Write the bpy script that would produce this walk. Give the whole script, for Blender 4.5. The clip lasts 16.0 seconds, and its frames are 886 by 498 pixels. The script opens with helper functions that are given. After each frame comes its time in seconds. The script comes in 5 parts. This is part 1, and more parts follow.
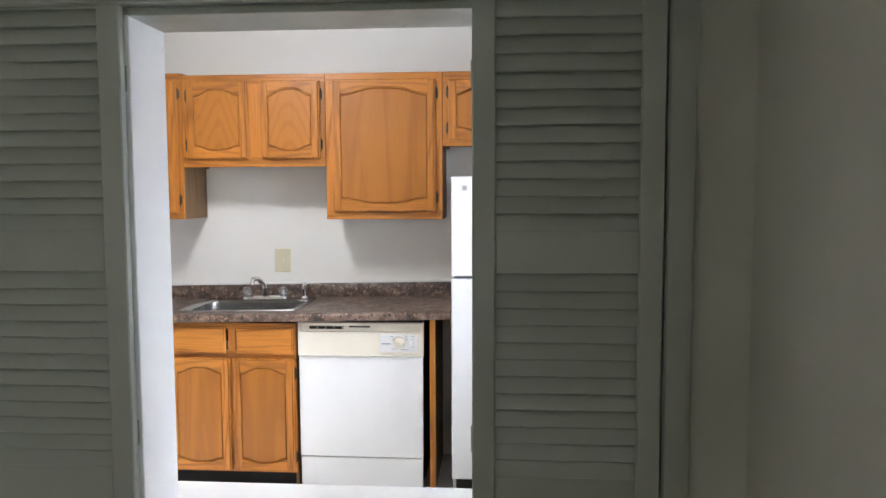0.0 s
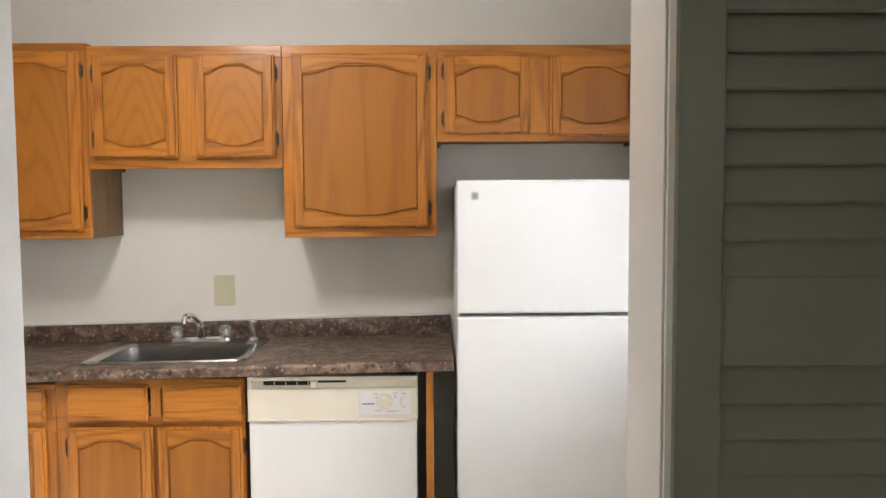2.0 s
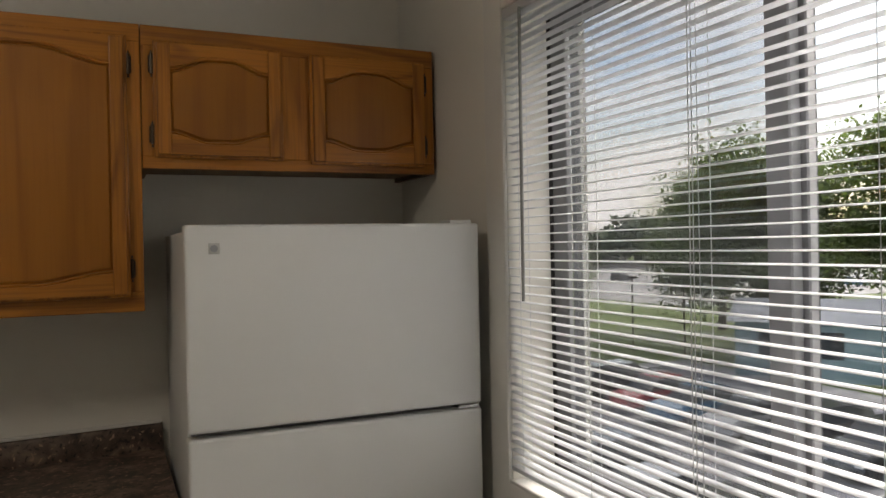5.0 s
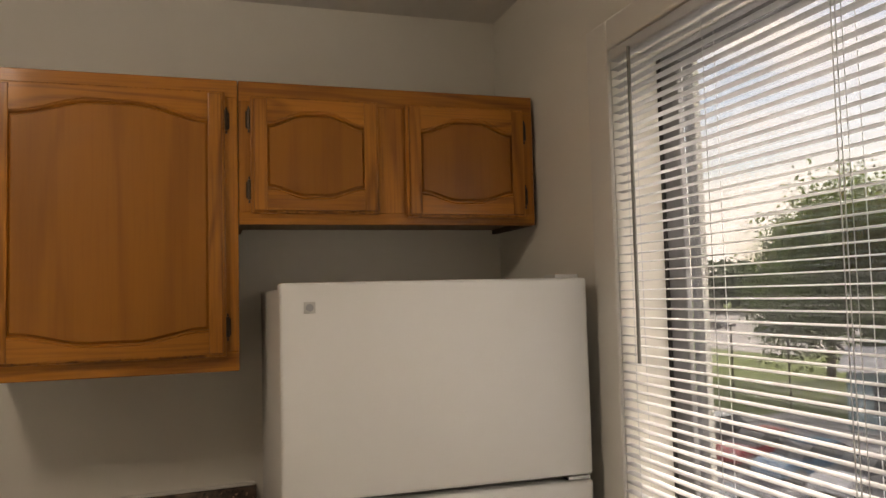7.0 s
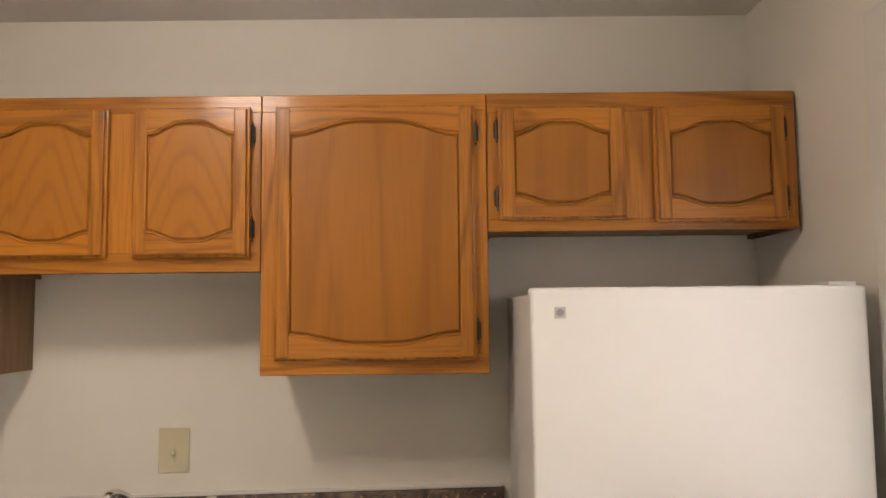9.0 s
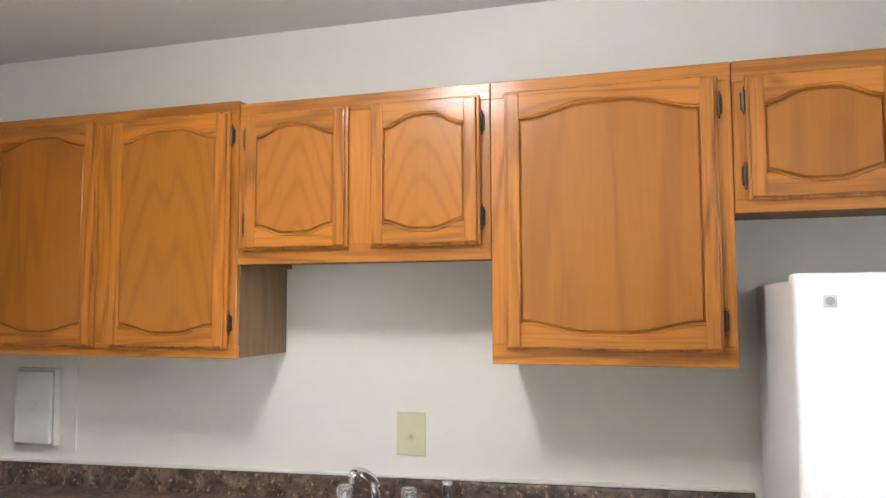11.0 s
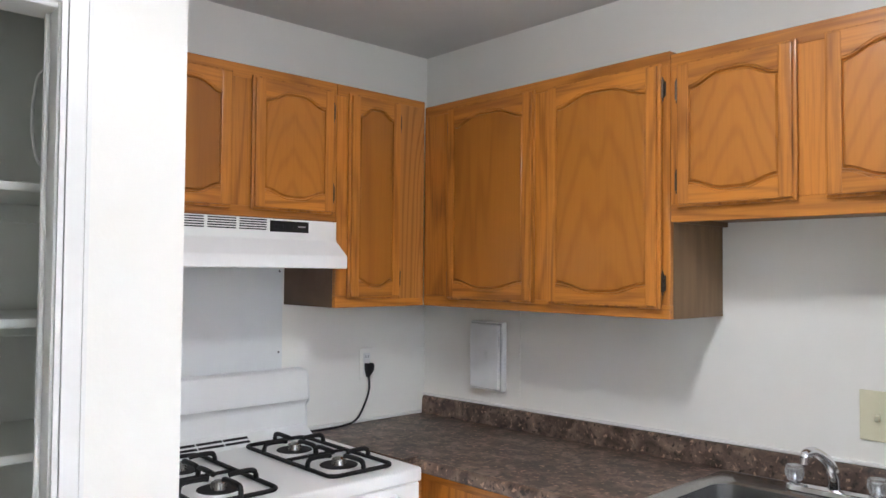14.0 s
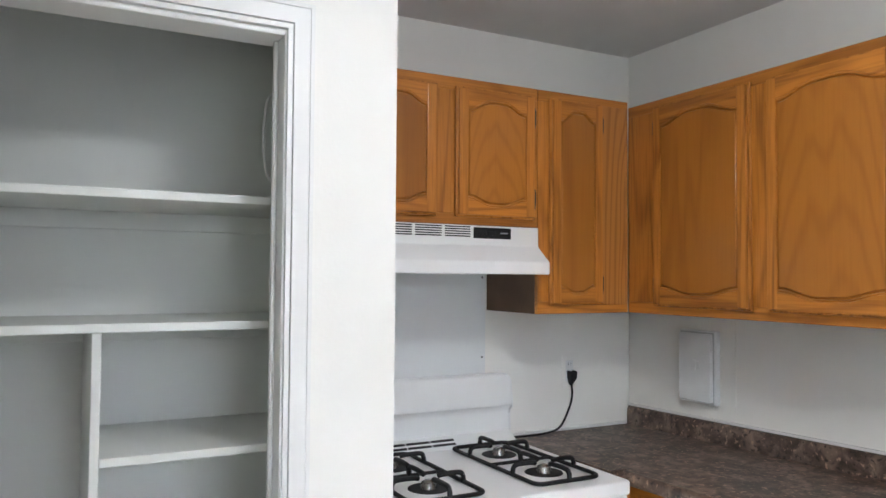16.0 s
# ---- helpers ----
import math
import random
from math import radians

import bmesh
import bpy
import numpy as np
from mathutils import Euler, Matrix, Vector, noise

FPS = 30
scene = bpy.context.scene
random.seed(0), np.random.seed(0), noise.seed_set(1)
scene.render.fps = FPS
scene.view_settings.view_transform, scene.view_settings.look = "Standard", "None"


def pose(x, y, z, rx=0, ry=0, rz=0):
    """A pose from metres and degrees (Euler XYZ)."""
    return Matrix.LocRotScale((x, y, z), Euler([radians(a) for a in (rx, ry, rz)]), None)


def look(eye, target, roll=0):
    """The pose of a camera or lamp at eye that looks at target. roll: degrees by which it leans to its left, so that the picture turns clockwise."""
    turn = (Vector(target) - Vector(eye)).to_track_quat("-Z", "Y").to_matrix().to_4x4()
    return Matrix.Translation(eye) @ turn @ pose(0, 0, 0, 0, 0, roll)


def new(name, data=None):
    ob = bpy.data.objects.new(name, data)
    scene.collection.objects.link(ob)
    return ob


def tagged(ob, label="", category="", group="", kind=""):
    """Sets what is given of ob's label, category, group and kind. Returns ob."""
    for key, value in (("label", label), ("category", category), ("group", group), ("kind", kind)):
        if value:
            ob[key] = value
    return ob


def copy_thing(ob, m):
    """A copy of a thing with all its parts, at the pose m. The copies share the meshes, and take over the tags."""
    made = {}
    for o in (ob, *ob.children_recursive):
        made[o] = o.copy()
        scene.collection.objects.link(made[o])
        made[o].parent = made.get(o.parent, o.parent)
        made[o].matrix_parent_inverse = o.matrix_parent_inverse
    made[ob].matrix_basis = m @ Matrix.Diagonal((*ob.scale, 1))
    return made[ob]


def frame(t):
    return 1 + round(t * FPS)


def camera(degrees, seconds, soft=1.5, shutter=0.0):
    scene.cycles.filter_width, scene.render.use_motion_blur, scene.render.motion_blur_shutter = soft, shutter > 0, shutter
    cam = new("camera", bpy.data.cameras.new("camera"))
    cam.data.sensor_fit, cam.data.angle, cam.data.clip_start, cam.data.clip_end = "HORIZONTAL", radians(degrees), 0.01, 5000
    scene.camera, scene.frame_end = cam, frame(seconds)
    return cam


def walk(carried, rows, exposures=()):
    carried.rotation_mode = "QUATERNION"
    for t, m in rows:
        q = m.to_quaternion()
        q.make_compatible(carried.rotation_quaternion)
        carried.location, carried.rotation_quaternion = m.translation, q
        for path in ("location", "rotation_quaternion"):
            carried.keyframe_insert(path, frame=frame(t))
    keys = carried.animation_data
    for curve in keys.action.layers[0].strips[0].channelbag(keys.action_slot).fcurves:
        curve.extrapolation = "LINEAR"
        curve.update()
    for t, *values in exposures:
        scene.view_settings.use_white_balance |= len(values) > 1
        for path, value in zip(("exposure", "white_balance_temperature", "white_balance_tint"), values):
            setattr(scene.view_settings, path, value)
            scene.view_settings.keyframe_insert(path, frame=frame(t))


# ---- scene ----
# the camera and its walk
cam = camera(61.1, 16.0)
PATH = [
    (0, (0.207, -0.021, 1.521), (0.058, 1.968, 1.366), -0.2),
    (0.5, (0.148, 0.189, 1.51), (0.025, 2.18, 1.366), -0.6),
    (1, (0.062, 0.41, 1.514), (-0.026, 2.403, 1.378), -0.9),
    (1.5, (-0.051, 0.655, 1.509), (-0.1, 2.65, 1.379), -0.6),
    (2, (-0.1, 0.872, 1.51), (-0.077, 2.868, 1.386), -0.3),
    (2.5, (-0.117, 1.093, 1.502), (0.026, 3.085, 1.379), -0.1),
    (2.9, (-0.137, 1.246, 1.496), (0.131, 3.225, 1.376), -0.2),
    (3, (-0.165, 1.288, 1.494), (0.15, 3.26, 1.376), -0.2),
    (3.5, (-0.229, 1.441, 1.507), (0.29, 3.369, 1.391), -0.3),
    (4, (-0.226, 1.568, 1.524), (0.496, 3.43, 1.421), -0.7),
    (4.2, (-0.216, 1.618, 1.518), (0.579, 3.451, 1.436), -0.8),
    (6.3, (-0.153, 1.853, 1.551), (0.662, 3.678, 1.636), -1.7),
    (6.5, (-0.158, 1.864, 1.549), (0.602, 3.711, 1.652), -1.6),
    (7, (-0.168, 1.876, 1.553), (0.432, 3.78, 1.676), -1.5),
    (7.5, (-0.175, 1.876, 1.551), (0.26, 3.824, 1.69), -1.2),
    (8, (-0.193, 1.879, 1.549), (0.086, 3.854, 1.697), -0.9),
    (8.5, (-0.206, 1.877, 1.546), (-0.062, 3.866, 1.702), -0.7),
    (9, (-0.213, 1.879, 1.541), (-0.21, 3.872, 1.704), -0.6),
    (9.2, (-0.249, 1.889, 1.549), (-0.273, 3.883, 1.704), -0.4),
    (11.3, (-0.265, 1.933, 1.527), (-0.922, 3.817, 1.665), -0.3),
    (11.5, (-0.267, 1.931, 1.533), (-0.984, 3.794, 1.655), -0.4),
    (12, (-0.28, 1.935, 1.527), (-1.153, 3.731, 1.637), -0.2),
    (12.5, (-0.292, 1.954, 1.523), (-1.329, 3.661, 1.619), 0.1),
    (13, (-0.312, 1.966, 1.511), (-1.507, 3.567, 1.597), 0.4),
    (13.5, (-0.334, 1.974, 1.505), (-1.676, 3.455, 1.578), 0.6),
    (14, (-0.339, 1.967, 1.504), (-1.808, 3.322, 1.564), 0.5),
    (14.5, (-0.346, 1.967, 1.503), (-1.914, 3.208, 1.565), 0.1),
    (15, (-0.352, 1.962, 1.5), (-1.997, 3.097, 1.571), -0.0),
    (15.5, (-0.361, 1.96, 1.5), (-2.073, 2.992, 1.578), 0.0),
    (16, (-0.367, 1.956, 1.501), (-2.134, 2.891, 1.575), 0.4),
]
EXPOSURES = [(0, 4.1, 5950, 14), (1.5, 3.85, 6500, 14), (2.5, 3.7, 7000, 15), (3.0, 3.35, 7100, 14), (3.5, 2.85, 7500, 14), (4.2, 2.25, 8100, 14), (6.3, 1.7, 6700, 8),
             (7.0, 2.3, 9100, 18), (8.0, 3.0, 8700, 21), (9.2, 3.4, 8300, 21), (11.3, 4.2, 6200, 13), (14, 3.9, 5900, 13), (16, 3.8, 5850, 11)]
walk(cam, [(t, look(eye, target, roll)) for t, eye, target, roll in PATH], EXPOSURES)

# ---- light ----
world = bpy.data.worlds.new("sky")
scene.world = world
world.use_nodes = True
wn, wl = world.node_tree.nodes, world.node_tree.links
wn.clear()
w_out = wn.new("ShaderNodeOutputWorld")
w_bg = wn.new("ShaderNodeBackground")
w_bg.inputs["Strength"].default_value = 0.14
w_sky = wn.new("ShaderNodeTexSky")
w_sky.sky_type, w_sky.sun_disc = "NISHITA", False
SUN_ELEV, SUN_AZ = 35.0, 97.0   # azimuth clockwise from +y
w_sky.sun_elevation, w_sky.sun_rotation = radians(SUN_ELEV), radians(SUN_AZ)
w_sky.air_density, w_sky.dust_density = 1.0, 2.0
w_co = wn.new("ShaderNodeTexCoord")
w_map = wn.new("ShaderNodeMapping")
w_map.inputs["Scale"].default_value = (2.2, 2.2, 6.0)
w_noise = wn.new("ShaderNodeTexNoise")
w_noise.inputs["Scale"].default_value, w_noise.inputs["Detail"].default_value = 1.6, 7.0
w_ramp = wn.new("ShaderNodeValToRGB")
w_ramp.color_ramp.elements[0].position, w_ramp.color_ramp.elements[1].position = 0.40, 0.62
w_mix = wn.new("ShaderNodeMix")
w_mix.data_type = "RGBA"
w_mix.inputs["B"].default_value = (6.0, 6.1, 6.3, 1)
wl.new(w_co.outputs["Generated"], w_map.inputs["Vector"])
wl.new(w_map.outputs["Vector"], w_noise.inputs["Vector"])
wl.new(w_noise.outputs["Fac"], w_ramp.inputs["Fac"])
wl.new(w_ramp.outputs["Color"], w_mix.inputs["Factor"])
wl.new(w_sky.outputs["Color"], w_mix.inputs["A"])
wl.new(w_mix.outputs["Result"], w_bg.inputs["Color"])
wl.new(w_bg.outputs["Background"], w_out.inputs["Surface"])

# hazy sun behind bright cloud, coming in at the kitchen window
sun = new("sun", bpy.data.lights.new("sun", "SUN"))
sun.data.energy, sun.data.angle, sun.data.color = 2.8, radians(30), (0.97, 0.985, 1.0)
_a, _e = radians(SUN_AZ), radians(SUN_ELEV)
_to_sun = Vector((math.sin(_a) * math.cos(_e), math.cos(_a) * math.cos(_e), math.sin(_e)))
sun.matrix_world = look(_to_sun * 30, (0, 0, 0))
# added fill lamp in an assumed dining-room opening, behind the start of the walk
bay = new("dining_fill_light", bpy.data.lights.new("dining_fill_light", "AREA"))
bay.data.shape, bay.data.size, bay.data.size_y, bay.data.energy, bay.data.color = "RECTANGLE", 0.48, 0.88, 0.68, (0.88, 1.0, 0.90)
bay.matrix_world = look((0.80, -1.35, 1.55), (-2.0, -1.35, 1.35))


# ---- materials ----
def mat(name, base, rough=0.6, metal=0.0, second=None, scale=8.0, detail=4.0, lo=0.35, hi=0.65, bump=0.0, bump_scale=120.0,
        stretch=(1, 1, 1), rough_var=0.0, spec=0.5, rand=0.0, coat=0.0):
    """Procedural paint, metal or stone: two-scale noise between two base colours, roughness variation and fine relief."""
    m = bpy.data.materials.new(name)
    m.use_nodes = True
    n, l = m.node_tree.nodes, m.node_tree.links
    b = n["Principled BSDF"]
    b.inputs["Roughness"].default_value, b.inputs["Metallic"].default_value = rough, metal
    b.inputs["Specular IOR Level"].default_value = spec
    b.inputs["Coat Weight"].default_value = coat
    b.inputs["Base Color"].default_value = (*base, 1)
    co = n.new("ShaderNodeTexCoord")
    mp = n.new("ShaderNodeMapping")
    mp.inputs["Scale"].default_value = stretch
    l.new(co.outputs["Object"], mp.inputs["Vector"])
    col = None
    if second:
        t1 = n.new("ShaderNodeTexNoise")
        t1.inputs["Scale"].default_value, t1.inputs["Detail"].default_value = scale, detail
        l.new(mp.outputs["Vector"], t1.inputs["Vector"])
        r = n.new("ShaderNodeMapRange")
        r.inputs["From Min"].default_value, r.inputs["From Max"].default_value = lo, hi
        l.new(t1.outputs["Fac"], r.inputs["Value"])
        mx = n.new("ShaderNodeMix")
        mx.data_type = "RGBA"
        mx.inputs["A"].default_value, mx.inputs["B"].default_value = (*base, 1), (*second, 1)
        l.new(r.outputs["Result"], mx.inputs["Factor"])
        col = mx.outputs["Result"]
        if rand:
            info = n.new("ShaderNodeObjectInfo")
            hs = n.new("ShaderNodeHueSaturation")
            rr = n.new("ShaderNodeMapRange")
            rr.inputs["To Min"].default_value, rr.inputs["To Max"].default_value = 1 - rand, 1 + rand
            l.new(info.outputs["Random"], rr.inputs["Value"])
            l.new(rr.outputs["Result"], hs.inputs["Value"])
            l.new(col, hs.inputs["Color"])
            col = hs.outputs["Color"]
        l.new(col, b.inputs["Base Color"])
    if rough_var:
        t2 = n.new("ShaderNodeTexNoise")
        t2.inputs["Scale"].default_value, t2.inputs["Detail"].default_value = scale * 1.7, 5
        l.new(mp.outputs["Vector"], t2.inputs["Vector"])
        r2 = n.new("ShaderNodeMapRange")
        r2.inputs["To Min"].default_value, r2.inputs["To Max"].default_value = max(0.02, rough - rough_var), min(1, rough + rough_var)
        r2.inputs["From Min"].default_value, r2.inputs["From Max"].default_value = 0.3, 0.7
        l.new(t2.outputs["Fac"], r2.inputs["Value"])
        l.new(r2.outputs["Result"], b.inputs["Roughness"])
    if bump:
        t3 = n.new("ShaderNodeTexNoise")
        t3.inputs["Scale"].default_value, t3.inputs["Detail"].default_value = bump_scale, 3
        l.new(mp.outputs["Vector"], t3.inputs["Vector"])
        bp = n.new("ShaderNodeBump")
        bp.inputs["Strength"].default_value, bp.inputs["Distance"].default_value = bump, 0.002
        l.new(t3.outputs["Fac"], bp.inputs["Height"])
        l.new(bp.outputs["Normal"], b.inputs["Normal"])
    return m


def oak(name, along, light=(0.51, 0.190, 0.024), dark=(0.15, 0.046, 0.006), waves=1.0, rough=0.46, arcs=False, pore=0.40):
    """Varnished oak; along: axis of the grain (0 x, 1 y, 2 z). Cathedral figure, pores and board-to-board difference."""
    m = bpy.data.materials.new(name)
    m.use_nodes = True
    n, l = m.node_tree.nodes, m.node_tree.links
    b = n["Principled BSDF"]
    co = n.new("ShaderNodeTexCoord")
    info = n.new("ShaderNodeObjectInfo")
    off = n.new("ShaderNodeVectorMath")
    off.operation = "MULTIPLY_ADD"
    off.inputs[1].default_value, = ((17.0, 23.0, 31.0),)
    comb = n.new("ShaderNodeCombineXYZ")
    for k in range(3):
        l.new(info.outputs["Random"], comb.inputs[k])
    l.new(comb.outputs["Vector"], off.inputs[0])
    l.new(co.outputs["Object"], off.inputs[2])
    s1, s2 = [9.0] * 3, [150.0] * 3
    s1[along], s2[along] = 0.9, 5.0
    m1, m2 = n.new("ShaderNodeMapping"), n.new("ShaderNodeMapping")
    m1.inputs["Scale"].default_value, m2.inputs["Scale"].default_value = s1, s2
    l.new(off.outputs["Vector"], m1.inputs["Vector"])
    l.new(off.outputs["Vector"], m2.inputs["Vector"])
    big = n.new("ShaderNodeTexNoise")
    big.inputs["Scale"].default_value, big.inputs["Detail"].default_value, big.inputs["Distortion"].default_value = 0.8, 2.0, 0.5
    l.new(m1.outputs["Vector"], big.inputs["Vector"])
    mul = n.new("ShaderNodeMath")
    mul.operation = "MULTIPLY"
    mul.inputs[1].default_value = 13.0 * waves
    l.new(big.outputs["Fac"], mul.inputs[0])
    fr = n.new("ShaderNodeMath")
    fr.operation = "PINGPONG"
    fr.inputs[1].default_value = 1.0
    if arcs:
        # cathedral figure: nested parabolas about the board's middle
        sep = n.new("ShaderNodeSeparateXYZ")
        l.new(co.outputs["Generated"], sep.inputs[0])
        mid = n.new("ShaderNodeMath")
        mid.operation = "SUBTRACT"
        mid.inputs[1].default_value = 0.5
        l.new(sep.outputs[0], mid.inputs[0])
        sq = n.new("ShaderNodeMath")
        sq.operation = "MULTIPLY"
        l.new(mid.outputs[0], sq.inputs[0])
        l.new(mid.outputs[0], sq.inputs[1])
        par = n.new("ShaderNodeMath")
        par.operation = "MULTIPLY_ADD"
        par.inputs[1].default_value = 17.0
        l.new(sq.outputs[0], par.inputs[0])
        run = n.new("ShaderNodeMath")
        run.operation = "MULTIPLY_ADD"
        run.inputs[1].default_value = 6.0
        l.new(sep.outputs[2], run.inputs[0])
        mul.inputs[1].default_value = 5.0
        l.new(mul.outputs[0], run.inputs[2])
        l.new(run.outputs[0], par.inputs[2])
        l.new(par.outputs[0], fr.inputs[0])
    else:
        l.new(mul.outputs[0], fr.inputs[0])
    rings = n.new("ShaderNodeMapRange")
    rings.interpolation_type = "SMOOTHSTEP"
    rings.inputs["From Min"].default_value, rings.inputs["From Max"].default_value = 0.45, 1.0
    l.new(fr.outputs[0], rings.inputs["Value"])
    pores = n.new("ShaderNodeTexNoise")
    pores.inputs["Scale"].default_value, pores.inputs["Detail"].default_value = 1.0, 3.0
    l.new(m2.outputs["Vector"], pores.inputs["Vector"])
    pr = n.new("ShaderNodeMapRange")
    pr.inputs["From Min"].default_value, pr.inputs["From Max"].default_value = 0.45, 0.75
    l.new(pores.outputs["Fac"], pr.inputs["Value"])
    add = n.new("ShaderNodeMath")
    add.operation = "MULTIPLY_ADD"
    add.inputs[1].default_value = 0.42
    l.new(rings.outputs["Result"], add.inputs[0])
    half = n.new("ShaderNodeMath")
    half.operation = "MULTIPLY"
    half.inputs[1].default_value = pore
    l.new(pr.outputs["Result"], half.inputs[0])
    l.new(half.outputs[0], add.inputs[2])
    mx = n.new("ShaderNodeMix")
    mx.data_type = "RGBA"
    mx.inputs["A"].default_value, mx.inputs["B"].default_value = (*light, 1), (*dark, 1)
    l.new(add.outputs[0], mx.inputs["Factor"])
    hs = n.new("ShaderNodeHueSaturation")
    rr = n.new("ShaderNodeMapRange")
    rr.inputs["To Min"].default_value, rr.inputs["To Max"].default_value = 0.88, 1.10
    l.new(info.outputs["Random"], rr.inputs["Value"])
    l.new(rr.outputs["Result"], hs.inputs["Value"])
    l.new(mx.outputs["Result"], hs.inputs["Color"])
    l.new(hs.outputs["Color"], b.inputs["Base Color"])
    b.inputs["Roughness"].default_value = rough
    b.inputs["Coat Weight"].default_value, b.inputs["Coat Roughness"].default_value = 0.38, 0.17
    b.inputs["Specular IOR Level"].default_value = 0.35
    bp = n.new("ShaderNodeBump")
    bp.inputs["Strength"].default_value, bp.inputs["Distance"].default_value = 0.12, 0.001
    bp.invert = True
    l.new(pr.outputs["Result"], bp.inputs["Height"])
    l.new(bp.outputs["Normal"], b.inputs["Normal"])
    return m


def laminate(name):
    """Brown granite-look laminate: blotches of tan, brown and near-black at two scales."""
    m = bpy.data.materials.new(name)
    m.use_nodes = True
    n, l = m.node_tree.nodes, m.node_tree.links
    b = n["Principled BSDF"]
    co = n.new("ShaderNodeTexCoord")
    a1 = n.new("ShaderNodeTexNoise")
    a1.inputs["Scale"].default_value, a1.inputs["Detail"].default_value, a1.inputs["Distortion"].default_value = 16.0, 6.0, 0.6
    a2 = n.new("ShaderNodeTexNoise")
    a2.inputs["Scale"].default_value, a2.inputs["Detail"].default_value, a2.inputs["Distortion"].default_value = 62.0, 5.0, 0.4
    a3 = n.new("ShaderNodeTexVoronoi")
    a3.inputs["Scale"].default_value = 210.0
    for a in (a1, a2, a3):
        l.new(co.outputs["Object"], a.inputs["Vector"])
    r1 = n.new("ShaderNodeValToRGB")
    e = r1.color_ramp.elements
    e[0].position, e[0].color = 0.34, (0.046, 0.029, 0.022, 1)
    e[1].position, e[1].color = 0.66, (0.235, 0.165, 0.122, 1)
    k = e.new(0.5)
    k.color = (0.115, 0.075, 0.055, 1)
    l.new(a1.outputs["Fac"], r1.inputs["Fac"])
    r2 = n.new("ShaderNodeMapRange")
    r2.inputs["From Min"].default_value, r2.inputs["From Max"].default_value = 0.56, 0.66
    l.new(a2.outputs["Fac"], r2.inputs["Value"])
    x1 = n.new("ShaderNodeMix")
    x1.data_type = "RGBA"
    x1.inputs["B"].default_value = (0.022, 0.014, 0.012, 1)
    l.new(r2.outputs["Result"], x1.inputs["Factor"])
    l.new(r1.outputs["Color"], x1.inputs["A"])
    r3 = n.new("ShaderNodeMapRange")
    r3.inputs["From Min"].default_value, r3.inputs["From Max"].default_value = 0.40, 0.33
    l.new(a2.outputs["Fac"], r3.inputs["Value"])
    x2 = n.new("ShaderNodeMix")
    x2.data_type = "RGBA"
    x2.inputs["B"].default_value = (0.42, 0.27, 0.19, 1)
    l.new(r3.outputs["Result"], x2.inputs["Factor"])
    l.new(x1.outputs["Result"], x2.inputs["A"])
    l.new(x2.outputs["Result"], b.inputs["Base Color"])
    b.inputs["Roughness"].default_value = 0.42
    bp = n.new("ShaderNodeBump")
    bp.inputs["Strength"].default_value, bp.inputs["Distance"].default_value = 0.06, 0.001
    l.new(a3.outputs["Distance"], bp.inputs["Height"])
    l.new(bp.outputs["Normal"], b.inputs["Normal"])
    return m


def glass(name, tint=(1, 1, 1), rough=0.0):
    m = bpy.data.materials.new(name)
    m.use_nodes = True
    b = m.node_tree.nodes["Principled BSDF"]
    b.inputs["Base Color"].default_value = (*tint, 1)
    b.inputs["Transmission Weight"].default_value, b.inputs["Roughness"].default_value, b.inputs["IOR"].default_value = 1.0, rough, 1.45
    return m


def leafy(m, amount, tint=(0.16, 0.24, 0.05)):
    """Lets light through thin leaves and thin plastic."""
    n, l = m.node_tree.nodes, m.node_tree.links
    b, out = n["Principled BSDF"], n["Material Output"]
    tr, mx = n.new("ShaderNodeBsdfTranslucent"), n.new("ShaderNodeMixShader")
    mx.inputs[0].default_value = amount
    tr.inputs["Color"].default_value = (*tint, 1)
    l.new(b.outputs[0], mx.inputs[1])
    l.new(tr.outputs[0], mx.inputs[2])
    l.new(mx.outputs[0], out.inputs["Surface"])
    return m


WALL = mat("wall_paint", (0.85, 0.832, 0.78), 0.5, second=(0.82, 0.80, 0.745), scale=1.6, lo=0.2, hi=0.8, bump=0.13, bump_scale=90, rough_var=0.08)
CEIL = mat("ceiling_paint", (0.77, 0.75, 0.72), 0.75, second=(0.73, 0.71, 0.68), scale=3.0, bump=0.25, bump_scale=70)
TRIM = mat("trim_gloss_paint", (0.80, 0.79, 0.76), 0.40, second=(0.775, 0.765, 0.735), scale=3.0, lo=0.2, hi=0.8, bump=0.09, bump_scale=26, stretch=(1, 1, 0.12), rough_var=0.04)
# grey-green holds the dim dining-room shade, darker than the shutters' own paint
SHUT_SHADE = mat("shutter_paint_shade", (0.34, 0.35, 0.305), 0.42, second=(0.315, 0.325, 0.28), scale=4.0, lo=0.2, hi=0.8, bump=0.10, bump_scale=60, rough_var=0.1)
# out of view; made pale so it bounces light up into the room
FLOOR = mat("vinyl_floor", (0.80, 0.77, 0.71), 0.4, second=(0.75, 0.72, 0.66), scale=9.0, bump=0.05)
CARPET = mat("carpet", (0.36, 0.31, 0.25), 0.95, second=(0.28, 0.24, 0.19), scale=60, bump=0.6, bump_scale=400)
OAK_X, OAK_Y, OAK_Z = oak("oak_grain_x", 0), oak("oak_grain_y", 1), oak("oak_grain_z", 2)
OAK_FLAT = oak("oak_veneer", 2, (0.39, 0.142, 0.016), (0.26, 0.086, 0.009), 0.45, pore=0.22)
OAK_FIG = oak("oak_figured", 2, (0.41, 0.151, 0.018), (0.30, 0.102, 0.011), arcs=True, pore=0.25)
